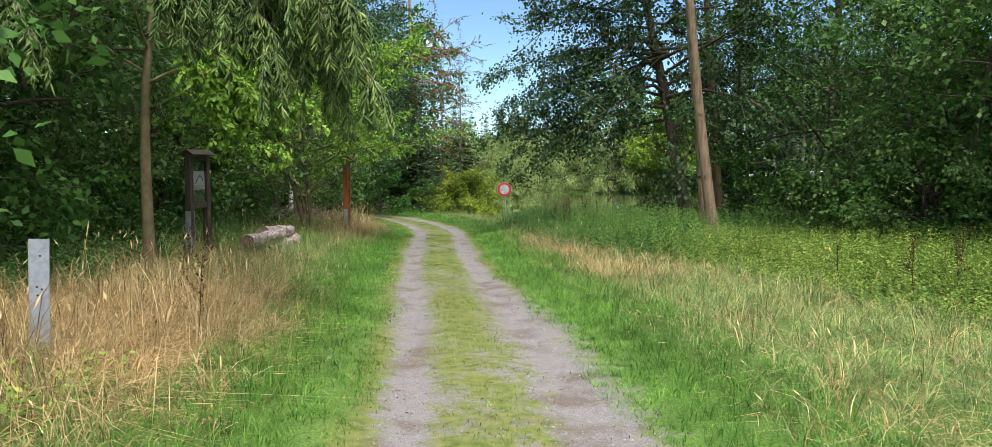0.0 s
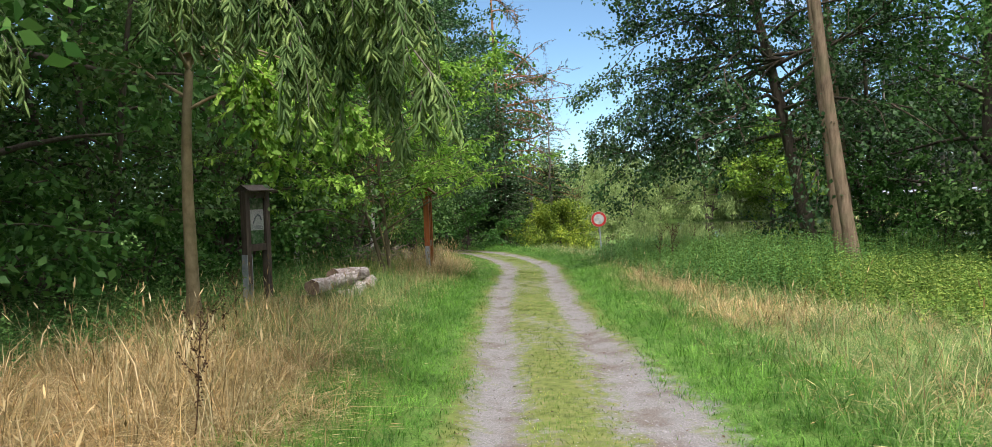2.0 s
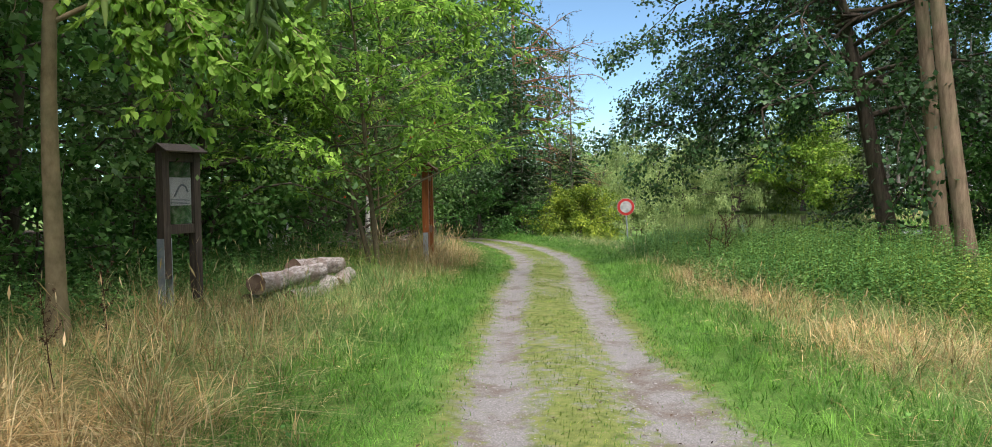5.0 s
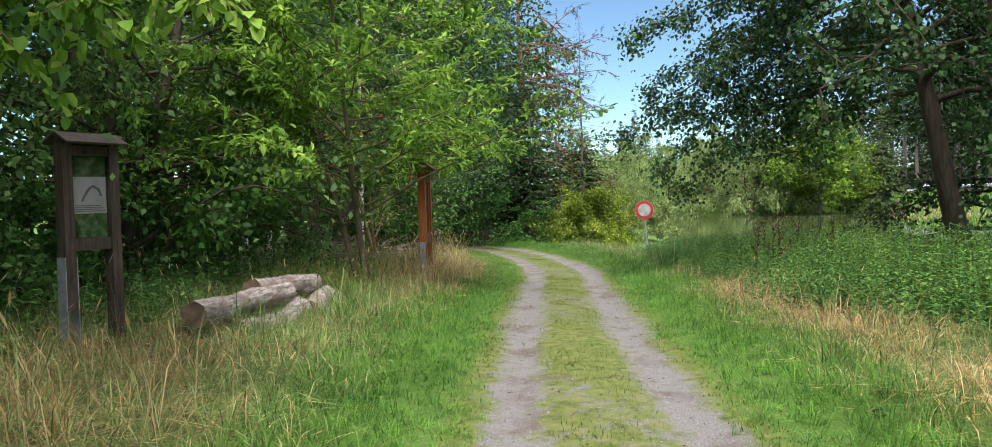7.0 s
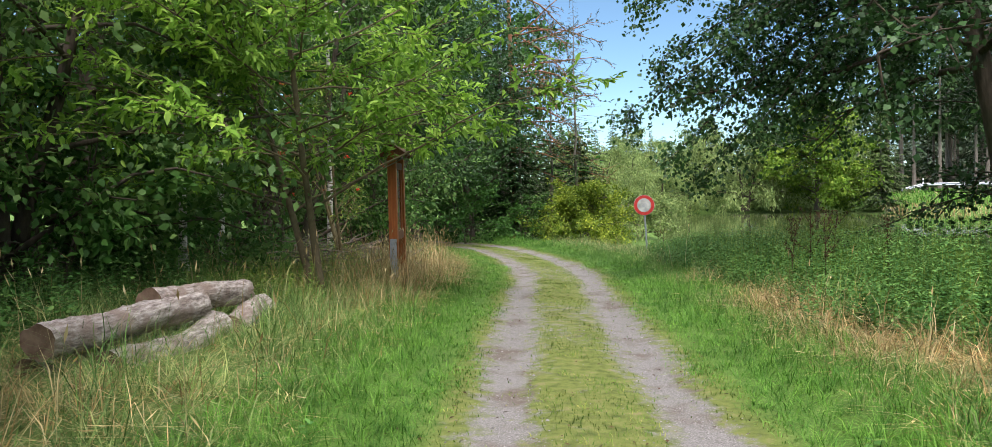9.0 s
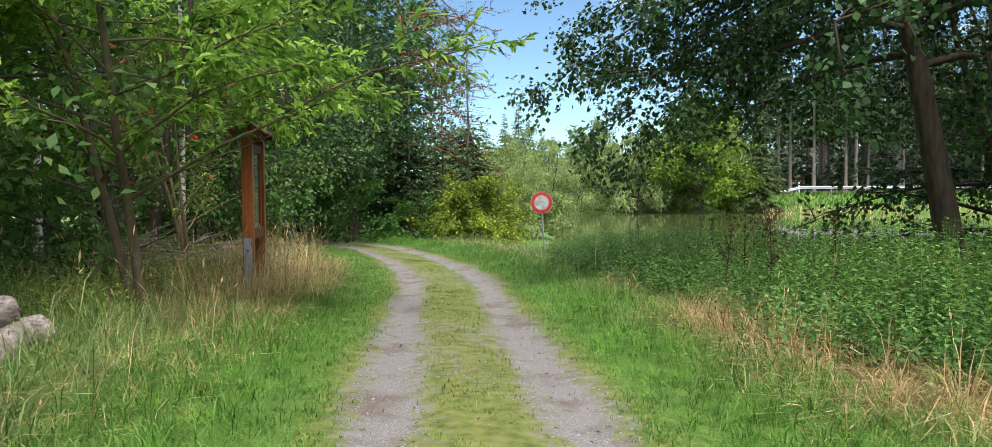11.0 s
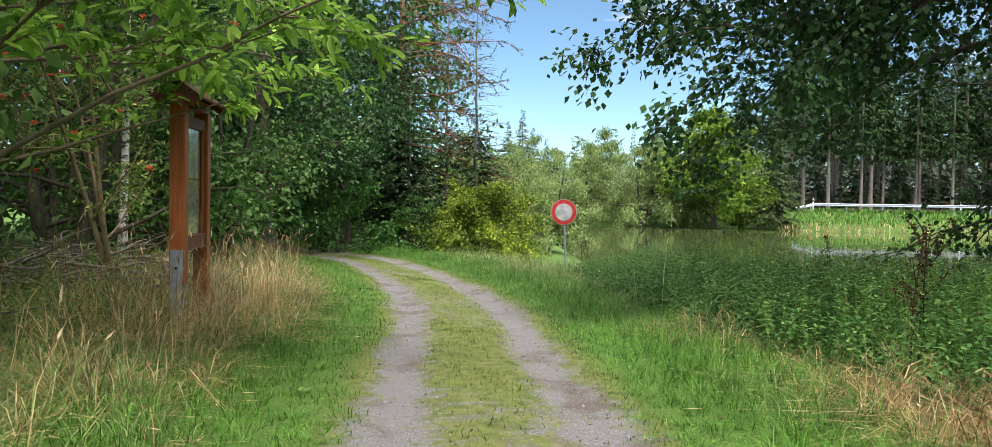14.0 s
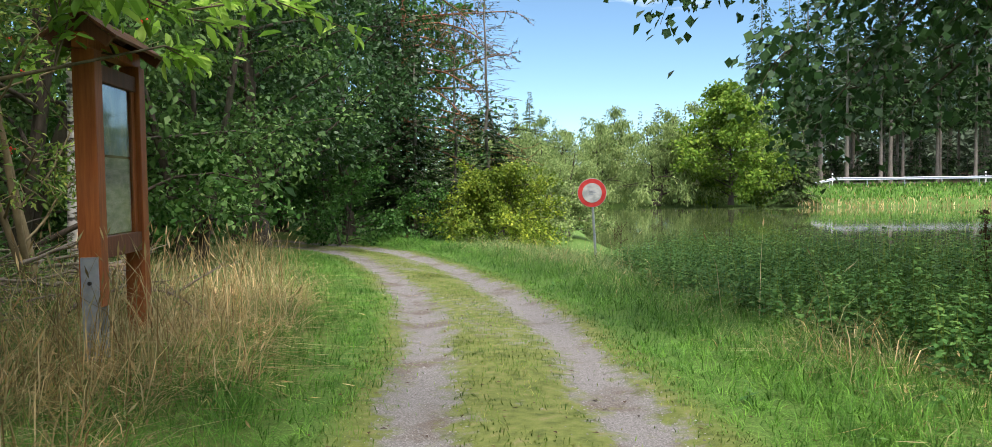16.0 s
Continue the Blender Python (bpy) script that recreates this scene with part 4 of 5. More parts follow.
# ---- notice boards, sign, posts, logs ----
def dark_board(at, turn):
    """Weathered board: local x along its width, face towards -y."""
    t = thing("notice_board", pose(*at, 0, 0, turn), "weathered dark wooden notice board with a small gable roof", "notice board")
    zg = at[2]
    for x in (-0.26, 0.26):
        part("post", box(bmesh.new(), (x - 0.055, -0.06, 0.42 if x < 0 else -0.2), (x + 0.055, 0.06, 2.02)), M["dark_wood"], t, bevel=0.006)
    for x in (-0.322, -0.198):
        part("steel_anchor", box(bmesh.new(), (x - 0.005, -0.06, -0.3), (x + 0.005, 0.06, 0.93)), M["steel"], t, "galvanised flat steel anchor", bevel=0.002)
    for z0, z1 in ((0.98, 1.1), (1.9, 2.0)):
        part("rail", box(bmesh.new(), (-0.2, -0.05, z0), (0.2, 0.05, z1)), M["dark_wood"], t, bevel=0.006)
    part("back_panel", box(bmesh.new(), (-0.2, 0.0, 1.1), (0.2, 0.03, 1.9)), M["dark_wood"], t)
    pic = part("poster", box(bmesh.new(), (-0.195, -0.006, 1.105), (0.195, -0.002, 1.895)), M["print_green"], t, "green printed poster behind glass")
    part("map_sheet", box(bmesh.new(), (-0.185, -0.013, 1.34), (0.19, -0.009, 1.70)), M["paper"], pic, "white map sheet")
    bm = bmesh.new()
    pts = [(-0.09, 1.46), (-0.05, 1.52), (-0.01, 1.58), (0.04, 1.61), (0.1, 1.58), (0.13, 1.51)]
    for a, b in zip(pts[:-1], pts[1:]):
        cyl(bm, (a[0], -0.016, a[1]), (b[0], -0.016, b[1]), 0.012, sides=6)
    part("map_line", bm, M["ink"], pic)
    bm = bmesh.new()
    for k in range(4):
        box(bm, (-0.16, -0.0165, 1.36 + k * 0.018), (0.16 - 0.04 * (k % 2), -0.0145, 1.367 + k * 0.018))
    part("text_line", bm, M["ink"], pic)
    g = part("glass_pane", box(bmesh.new(), (-0.2, -0.034, 1.1), (0.2, -0.03, 1.9)), M["glass"], t)
    g.visible_shadow = False
    # gable roof, ridge along the width
    for sgn, n in ((-1, "front"), (1, "back")):
        m = pose(0, 0, 2.13) @ pose(0, 0, 0, -sgn * 30)
        lo, hi = (-0.345, min(0, sgn * 0.2), -0.025), (0.345, max(0, sgn * 0.2), 0.0)
        part("roof_board", box(bmesh.new(), lo, hi, m), M["dark_wood"], t, bevel=0.004)
    part("ridge_beam", box(bmesh.new(), (-0.325, -0.04, 2.02), (0.325, 0.04, 2.09)), M["dark_wood"], t, bevel=0.004)
    return t


def red_board(at, turn):
    t = thing("notice_board", pose(*at, 0, 0, turn), "red-brown stained wooden notice board with a gable roof", "notice board")
    for x in (-0.43, 0.43):
        part("post", box(bmesh.new(), (x - 0.065, -0.075, 0.55 if x < 0 else -0.2), (x + 0.065, 0.075, 2.33)), M["red_wood"], t, bevel=0.008)
    for x in (-0.502, -0.358):
        part("steel_anchor", box(bmesh.new(), (x - 0.006, -0.06, -0.3), (x + 0.006, 0.06, 0.9)), M["steel"], t, "galvanised flat steel anchor", bevel=0.002)
    part("bolt", cyl(bmesh.new(), (-0.52, 0.0, 0.72), (-0.507, 0.0, 0.72), 0.014), M["black"], t)
    part("rail", box(bmesh.new(), (-0.365, -0.06, 0.88), (0.365, 0.06, 1.03)), M["red_dark"], t, bevel=0.006)
    part("rail", box(bmesh.new(), (-0.365, -0.05, 2.13), (0.365, 0.05, 2.25)), M["red_dark"], t, bevel=0.006)
    for x in (-0.33, 0.33):
        part("stile", box(bmesh.new(), (x - 0.034, -0.035, 1.03), (x + 0.034, 0.03, 2.13)), M["red_wood"], t, bevel=0.004)
    part("back_panel", box(bmesh.new(), (-0.296, 0.0, 1.03), (0.296, 0.025, 2.13)), M["red_dark"], t)
    part("poster", box(bmesh.new(), (-0.29, -0.007, 1.62), (0.29, -0.003, 2.12)), M["print_blue"], t, "faded blue printed poster")
    part("poster", box(bmesh.new(), (-0.29, -0.007, 1.04), (0.29, -0.003, 1.60)), M["print_grey"], t, "faded grey-green printed poster")
    g = part("glass_pane", box(bmesh.new(), (-0.296, -0.024, 1.03), (0.296, -0.02, 2.13)), M["glass"], t)
    g.visible_shadow = False
    part("beam", box(bmesh.new(), (-0.535, -0.055, 2.33), (0.47, 0.055, 2.44)), M["red_wood"], t, bevel=0.006)
    for sgn in (-1, 1):
        m = pose(0, 0, 2.59) @ pose(0, 0, 0, -sgn * 36)
        for k in range(3):
            a, b = sgn * (0.0 + 0.105 * k), sgn * (0.1 + 0.105 * k)
            part("roof_board", box(bmesh.new(), (-0.56, min(a, b), -0.022), (0.49, max(a, b), 0.0), m), M["red_dark"], t, bevel=0.003)
    for x in (-0.53, 0.465):
        bm = bmesh.new()
        for sgn in (-1, 1):
            box(bm, (x - 0.015, min(0, sgn * 0.29), -0.1), (x + 0.015, max(0, sgn * 0.29), -0.024), pose(0, 0, 2.585) @ pose(0, 0, 0, -sgn * 36))
        part("gable_board", bm, M["red_dark"], t)
    return t


dark_board(on(-5.88, 15.55), math.degrees(math.atan2(0.96, 0.28)))
red_board((-4.69, 24.78, -0.60), math.degrees(math.atan2(0.85, -0.08)))


def steel_post(at):
    t = thing("steel_post", pose(*at, 0, 1.5, 24), "pale galvanised steel post with bolt holes in dry grass", "post")
    bm = bmesh.new()
    section = [(-0.075, -0.004), (0.075, -0.004), (0.075, 0.05), (0.067, 0.05), (0.067, 0.004), (-0.067, 0.004), (-0.067, 0.05), (-0.075, 0.05)]
    lo, hi = ([bm.verts.new((px, py, z)) for px, py in section] for z in (-0.3, 1.02))
    for k in range(8):
        bm.faces.new((lo[k], lo[(k + 1) % 8], hi[(k + 1) % 8], hi[k]))
    bm.faces.new(hi)
    bm.faces.new(lo[::-1])
    part("profile", bm, M["steel"], t)
    for x, z in ((0.01, 0.88), (-0.015, 0.62), (-0.01, 0.55), (0.02, 0.6)):
        part("bolt_hole", cyl(bmesh.new(), (x, -0.0065, z), (x, -0.0045, z), 0.009), M["black"], t)
    return t


steel_post(on(-3.82, 6.5))


def no_entry_sign(at):
    t = thing("road_sign", pose(*at, 0, -3.0, 0), "round white road sign with a red rim on a steel pole", "road sign")
    part("pole", cyl(bmesh.new(), (0, 0.03, -0.3), (0, 0.03, 1.6), 0.03), M["steel"], t, "leaning galvanised steel pole")
    zc = 1.42
    part("disc", cyl(bmesh.new(), (0, 0.0, zc), (0, -0.006, zc), 0.325, sides=48), M["sign_red"], t, "red rim")
    part("face", cyl(bmesh.new(), (0, -0.006, zc), (0, -0.016, zc), 0.225, sides=48), M["sign_white"], t, "weathered white centre")
    bm = bmesh.new()
    for k, (a, b) in enumerate(((-0.11, 0.03), (-0.07, 0.1), (-0.1, 0.06))):
        box(bm, (a, -0.019, zc - 0.05 + k * 0.04), (b, -0.0165, zc - 0.028 + k * 0.04))
    part("faded_mark", bm, M["steel"], t, "faded grey mark")
    part("edge", cyl(bmesh.new(), (0, 0.004, zc), (0, -0.001, zc), 0.335, sides=48), M["sign_white"], t, "pale rim edge")
    part("bracket", box(bmesh.new(), (-0.1, 0.002, zc - 0.03), (0.1, 0.03, zc + 0.03)), M["steel"], t)
    return t


no_entry_sign((0.47, 37.0, -0.85))


def log(p, q, r, seed):
    p, q = np.array(p, float), np.array(q, float)
    L = np.linalg.norm(q - p)
    d = Vector(q - p)
    m = Matrix.Translation(p) @ d.to_track_quat("X", "Z").to_matrix().to_4x4()
    t = thing("log", m, "barked grey-brown log lying in a stack in the grass", "log", "log stack")
    n, sides = 46, 28
    xs = np.linspace(0, L, n)
    ang = np.linspace(0, 2 * np.pi, sides, endpoint=False)
    A, XX = np.meshgrid(ang, xs)
    rr = r * (1 + 0.06 * np.sin(XX * 5 + seed) + 0.05 * np.sin(A * 3 + XX * 4 + seed) + 0.05 * np.exp(-((XX - L * 0.6) / 0.07) ** 2) + 0.04 * np.sin(A * 5 + XX * 9) * np.sin(XX * 7 + seed) + 0.035 * RNG.normal(size=A.shape))
    wob = 0.055 * np.sin(XX * 2.2 + seed) + 0.03 * np.sin(XX * 4.3 + 2 * seed)
    v = np.stack([XX, rr * np.cos(A) + wob, rr * np.sin(A) + 0.4 * wob], -1).reshape(-1, 3)
    i, j = np.meshgrid(np.arange(n - 1), np.arange(sides), indexing="ij")
    k = (j + 1) % sides
    f = np.stack([i * sides + j, (i + 1) * sides + j, (i + 1) * sides + k, i * sides + k], -1).reshape(-1, 4)
    under(new("bark", quick_mesh("bark", v, f, M["log"], True)), t)
    for e, x in ((0, 0.0), (n - 1, L)):
        bm = bmesh.new()
        ring = [bm.verts.new(v[e * sides + s]) for s in range(sides)]
        c = bm.verts.new((x + (0.01 if e == 0 else -0.01), wob[e, 0], 0.4 * wob[e, 0]))
        for s in range(sides):
            bm.faces.new((ring[s], ring[(s + 1) % sides], c))
        part("cut_end", bm, M["cut"], t, "sawn reddish end")
    return t


log((-5.0, 16.0, 0.03), (-5.02, 18.1, 0.07), 0.13, 1)
log((-5.22, 17.7, 0.1), (-5.12, 19.3, 0.05), 0.13, 2)
log((-4.75, 16.3, -0.22), (-4.8, 18.3, -0.24), 0.15, 3)
log((-5.25, 16.1, -0.22), (-5.3, 18.8, -0.24), 0.15, 4)
log((-4.85, 18.4, -0.22), (-4.95, 19.7, -0.23), 0.14, 5)

# steel guard rail along the far road
rail = thing("guard_rail", pose(32, 103.0, 0), "long galvanised guard rail along the far road", "guard rail")
zr = ground_z(34, 104)
bm = bmesh.new()
xs = [0, 0.8, 2.5] + [4 * k for k in range(1, 17)]
prof = [(0.0, 0.0), (-0.05, 0.07), (0.0, 0.13), (0.0, 0.18), (-0.05, 0.24), (0.0, 0.31)]
rows_ = []
for x in xs:
    drop = 0.45 * max(0, 1 - x / 2.5)
    z = ground_z(32 + x, 103) + 0.5 - drop
    rows_.append([bm.verts.new((x, y, z + h)) for y, h in prof] + [bm.verts.new((x, y + 0.02, z + h)) for y, h in prof[::-1]])
for a, b in zip(rows_[:-1], rows_[1:]):
    for k in range(12):
        bm.faces.new((a[k], b[k], b[(k + 1) % 12], a[(k + 1) % 12]))
part("beam", bm, M["steel"], rail)
for k in range(0, 17):
    x = 2 + k * 4
    z = ground_z(32 + x, 103.1)
    part("post", box(bmesh.new(), (x - 0.05, 0.03, z - 0.3), (x + 0.05, 0.1, z + 0.75)), M["steel"], rail)


def marker_post(x, y):
    t = thing("marker_post", pose(*on(x, y)), "white plastic roadside marker post with a black band", "marker post", "roadside marker posts")
    part("body", box(bmesh.new(), (-0.06, -0.05, -0.1), (0.06, 0.05, 1.25)), M["white"], t, bevel=0.01)
    part("band", box(bmesh.new(), (-0.064, -0.054, 0.9), (0.064, 0.054, 1.05)), M["black"], t, "black band")


for x in (34.5, 51, 68):
    marker_post(x, 103.6)
road = quick_mesh("road", [(x, y, ground_z(x, y0) + 0.06) for x in range(28, 118, 3) for y, y0 in ((104.2, 105.5), (109.5, 105.5))],
                  [[2 * i, 2 * i + 2, 2 * i + 3, 2 * i + 1] for i in range(29)], M["asphalt"])
tagged(new("road", road), "grey asphalt road behind the guard rail", "road", kind="structure")

# ---- stump, brushwood ----
reseed(60)


def stump(at):
    w = Wood()
    t = np.linspace(0, 1, 6)
    w.tube(np.stack([0.05 * t, 0 * t, t * 0.6 - 0.2], 1), 0.16 * (1.25 - 0.25 * t), 14, 0.06)
    ob = thing("tree_stump", pose(*at), "old cut tree stump beside the brushwood", "stump")
    under(new("bark", w.mesh("bark", M["bark_spruce"])), ob)
    part("cut_top", cyl(bmesh.new(), (0.05, 0, 0.36), (0.05, 0, 0.405), 0.155, 0.15, 14), M["cut"], ob)


stump(on(-6.0, 27.4))
w = Wood()
for i in range(260):
    c = np.array([RNG.normal(-6.9, 0.7), RNG.normal(26.4, 1.1), 0])
    c[2] = ground_z(c[0], c[1]) + abs(RNG.normal(0.18, 0.2))
    a = RNG.normal(0.4, 0.8)
    st = curve_pts(c, (math.cos(a), math.sin(a), RNG.normal(0.02, 0.16)), RNG.uniform(0.3, 1.0), 6, 0.02, 0.16)
    w.tube(st, np.linspace(RNG.uniform(0.008, 0.025), 0.004, 6), 4)
tagged(new("brushwood_pile", w.mesh("brushwood_pile", M["stick"])), "heap of dead grey branches beside the red board", "brushwood", kind="stuff")

# ---- herbs ----
reseed(61)


def zs(x, y):
    return height(x, y, side_of_track(x, y))


def scatter(n, x0, x1, y0, y1):
    x, y = RNG.uniform(x0, x1, n), RNG.uniform(y0, y1, n)
    return x, y, side_of_track(x, y)


def blades(name, x, y, h, wd, lean, material, label, category, seed_heads=0.0, way=None):
    """One mesh of bent, tapered grass blades rooted at x, y."""
    n = len(x)
    az = 3.0 * np.sin(x * 2.3 + 1.7 * np.sin(y * 1.9)) + 2.0 * np.sin(y * 2.9 + x) + RNG.normal(0, 0.9, n)
    az = az if way is None else way
    d = np.stack([np.cos(az), np.sin(az), 0 * az], 1)
    tw = az + RNG.uniform(0.9, 2.2, n)
    sd = np.stack([np.cos(tw), np.sin(tw), 0 * tw], 1) * (wd / 2)[:, None]
    b = np.stack([x, y, zs(x, y) - 0.01], 1)
    up = np.array([0, 0, 1.0])
    hh, ll = h[:, None], lean[:, None]
    mid = b + d * hh * ll * 0.35 + up * hh * 0.62 * np.sqrt(np.maximum(0.2, 1 - (0.6 * ll) ** 2))
    tip = b + d * hh * ll + up * hh * np.maximum(0.25, 1 - 0.35 * ll ** 2)
    v = np.stack([b - sd, b + sd, mid - sd * 0.8, mid + sd * 0.8, tip], 1).reshape(-1, 3)
    o = np.arange(n)[:, None] * 5
    f = np.concatenate([o + [[0, 1, 3]], o + [[0, 3, 2]], o + [[2, 3, 4]]])
    if seed_heads > 0:
        k = np.flatnonzero(RNG.uniform(size=n) < seed_heads)
        g = unit(tip[k] - mid[k])
        s2 = sd[k] / (np.linalg.norm(sd[k], axis=1, keepdims=True) + 1e-9) * 0.0085
        ln = RNG.uniform(0.06, 0.12, len(k))[:, None]
        v2 = np.stack([tip[k] - g * ln * 0.3, tip[k] + g * ln * 0.3 + s2, tip[k] + g * ln, tip[k] + g * ln * 0.3 - s2], 1).reshape(-1, 3)
        o2 = len(v) + np.arange(len(k))[:, None] * 4
        f = np.concatenate([f, o2 + [[0, 1, 2]], o2 + [[0, 2, 3]]])
        v = np.concatenate([v, v2])
    return tagged(new(name, quick_mesh(name, v, f, material)), label, category, kind="stuff")


def tuft(x, y, k):
    return 0.5 + 0.5 * np.sin(x * 2.7 + k) * np.sin(y * 2.1 + 1.3 * k) + 0.25 * np.sin(x * 7.1 + y * 6.3 + k)


def tussocks(n, per, x0, x1, y0, y1, wide):
    """Blade roots gathered in tussocks, with the way each leans out of its own and a size for the tussock."""
    cx, cy, size = RNG.uniform(x0, x1, n), RNG.uniform(y0, y1, n), RNG.uniform(0.65, 1.35, n)
    a, r = RNG.uniform(0, 6.28, (n, per)), np.abs(RNG.normal(0, 1, (n, per))) * (wide * size)[:, None]
    x, y = (cx[:, None] + r * np.cos(a)).ravel(), (cy[:, None] + r * np.sin(a)).ravel()
    return x, y, (a + RNG.normal(0, 0.55, a.shape)).ravel(), np.repeat(size, per), np.repeat(cx, per), np.repeat(cy, per), side_of_track(x, y)


# low green verges
x, y, way, big, cx, cy, s = tussocks(60000, 11, -6.5, 4.5, 3.0, 43, 0.04)
a = np.abs(s)
keep = (a > 0.98 + 0.1 * np.sin(y * 1.7) + RNG.normal(0, 0.07, len(x))) & (a < 2.5) & (RNG.uniform(size=len(x)) < np.where(y > 30, 0.6, 1.0))
x, y, s, a, way, big = (v[keep] for v in (x, y, s, a, way, big))
h = (0.06 + 0.12 * step(1.0, 1.9, a)) * RNG.uniform(0.6, 1.4, len(x)) * big
blades("verge_grass", x, y, h, RNG.uniform(0.0035, 0.007, len(x)), RNG.uniform(0.5, 1.9, len(x)), M["grass"], "short bright green grass along the track", "grass", way=way)

# thin trodden growth between the wheels
x, y, s = scatter(560000, -6, 1.2, 3.0, 42)
g = gravel_at(x, y, s)
keep = (np.abs(s) < 1.15) & (RNG.uniform(size=len(x)) < np.clip(0.7 - g * 1.0, 0.03, 1)) & (tuft(x, y, 2.0) > 0.2)
x, y, s = x[keep], y[keep], s[keep]
blades("track_grass", x, y, RNG.uniform(0.012, 0.05, len(x)), RNG.uniform(0.004, 0.008, len(x)), RNG.uniform(0.3, 1.1, len(x)), M["moss"], "sparse yellowish low grass between the wheel tracks", "grass")

# meadow: green and dry blades, left and right
x, y, way, big, cx, cy, s = tussocks(31000, 15, -8.0, 9.0, 3.0, 40, 0.06)
a = np.abs(s)
inside = (a > 1.7 + 0.25 * tuft(x, y, 4.0)) & np.where(s > 0, x < nettle_edge(y) + 0.5, s > -6.8 + RNG.normal(0, 0.4, len(x))) & (pond(x, y) < -1.5)
keep = inside & (RNG.uniform(size=len(x)) < np.where(y > 28, 0.6, 1.0) * np.where(a > 5.6, 0.6, 1.0))
x, y, s, way, big, cx, cy = (v[keep] for v in (x, y, s, way, big, cx, cy))
hay_ = hay_at(cx, cy, s)
own = np.abs(np.sin(cx * 91.7 + cy * 57.3) * 43.7) % 1.0
dry = 0.65 * own + 0.35 * RNG.uniform(size=len(x)) < np.clip(hay_ * 0.9 + np.where((s > 0) & (y < 15), 0.3, 0.2) + 0.14 * (tuft(x, y, 7.0) > 0.75), 0, 0.93)
tall_ = 0.15 + 0.2 * step(1.7, 3.0, np.abs(s)) * np.where(s > 0, 0.75, 1.0)
hh = tall_ * RNG.uniform(0.55, 1.5, len(x)) * (0.6 + 0.6 * tuft(x, y, 3.0)) * big
n = ~dry
blades("meadow_grass", x[n], y[n], hh[n], RNG.uniform(0.004, 0.009, n.sum()), RNG.uniform(0.5, 2.5, n.sum()), M["meadow"], "long soft green meadow grass", "grass", way=way[n])
hd = hh[dry] * (0.95 + 0.5 * hay_[dry]) * (1 + 0.7 * step(20.5, 23, y[dry]) * (s[dry] < 0))
hd = hd * np.where(np.abs(x[dry] + 4.9) < 0.9, np.where(np.abs(y[dry] - 18) < 2.6, 0.55, 1), 1)
blades("dry_grass", x[dry], y[dry], hd, RNG.uniform(0.0045, 0.0095, dry.sum()), RNG.uniform(0.4, 2.6, dry.sum()), M["straw"], "long straw-coloured dry grass", "grass", 0.07, way[dry])

# tall dry stalks with seed heads standing over it
x, y, s = scatter(70000, -7.5, 6.0, 3.5, 34)
k = (np.abs(s) > 2.2) & (x < nettle_edge(y)) & (RNG.uniform(size=len(x)) < np.where(s < 0, (0.035 + 0.3 * step(20, 23, y)) * hay_at(x, y, s) + 0.012, 0.006)) & (s > -6.5)
x, y = x[k], y[k]
blades("seed_stalks", x, y, RNG.uniform(0.55, 0.95, len(x)), np.full(len(x), 0.006), RNG.uniform(0.1, 0.6, len(x)), M["straw"], "tall dry grass stalks with seed heads", "grass", 1.0)


def herbs(name, x, y, hgt, leaf_size, pairs, material, stem_mat, label):
    """Upright leafy herbs such as nettles: stems and paired leaves."""
    n = len(x)
    base = np.stack([x, y, zs(x, y) - 0.02], 1)
    ln = RNG.normal(size=(n, 3)) * 0.14
    ln[:, 2] = 1.0
    top = base + ln * hgt[:, None]
    u = np.linspace(0.22, 1.0, pairs)[None, :, None]
    pos = base[:, None] + (top - base)[:, None] * u
    pos = np.repeat(pos, 2, axis=1).reshape(-1, 3)
    az = (RNG.uniform(0, 6.28, n)[:, None] + np.arange(pairs)[None] * 1.57 + RNG.normal(0, 0.3, (n, pairs)))
    az = np.stack([az, az + math.pi], -1).reshape(-1)
    along = np.stack([np.cos(az), np.sin(az), RNG.uniform(-0.6, 0.25, len(az))], 1)
    grow = np.repeat(1.15 - 0.6 * u[0, :, 0], 2)
    size = leaf_size * np.tile(grow, n) * RNG.uniform(0.75, 1.25, len(az))
    ob = tagged(new(name, leaves(name, pos, along, size, material, 0.55, 0.8, 0.05)), label, "weeds", kind="stuff")
    sd = np.array([0.003, 0, 0])
    v = np.stack([base - sd, base + sd, top + sd * 0.4, top - sd * 0.4, base - sd[[1, 0, 2]], base + sd[[1, 0, 2]], top + sd[[1, 0, 2]] * 0.4, top - sd[[1, 0, 2]] * 0.4], 1).reshape(-1, 3)
    under(new("stems", quick_mesh("stems", v, np.arange(8 * n).reshape(-1, 4), stem_mat)), ob)
    return ob


x, y, s = scatter(22000, 0.0, 11, 13, 35)
e = x - nettle_edge(y)
k = (e > RNG.normal(0.15, 0.25, len(x))) & ((x < 3.2 + 0.5 * (y - 15) + RNG.normal(0, 0.6, len(x))) | (y > 19)) & (pond(x, y) < -0.2) & (x < 11) & (RNG.uniform(size=len(x)) < np.where(e > 4, 0.5, 1.0))
x, y, e = x[k], y[k], e[k]
herbs("nettle_patch", x, y, (0.45 + 0.5 * step(0, 1.6, e)) * (1 - 0.12 * step(25, 30, y)) * RNG.uniform(0.7, 1.25, len(x)), 0.078, 10, M["nettle"], M["weed"], "dense dark green nettles along the pond")
x, y, s = scatter(11000, 3, 12.5, 6, 19)
e = x - nettle_edge(y)
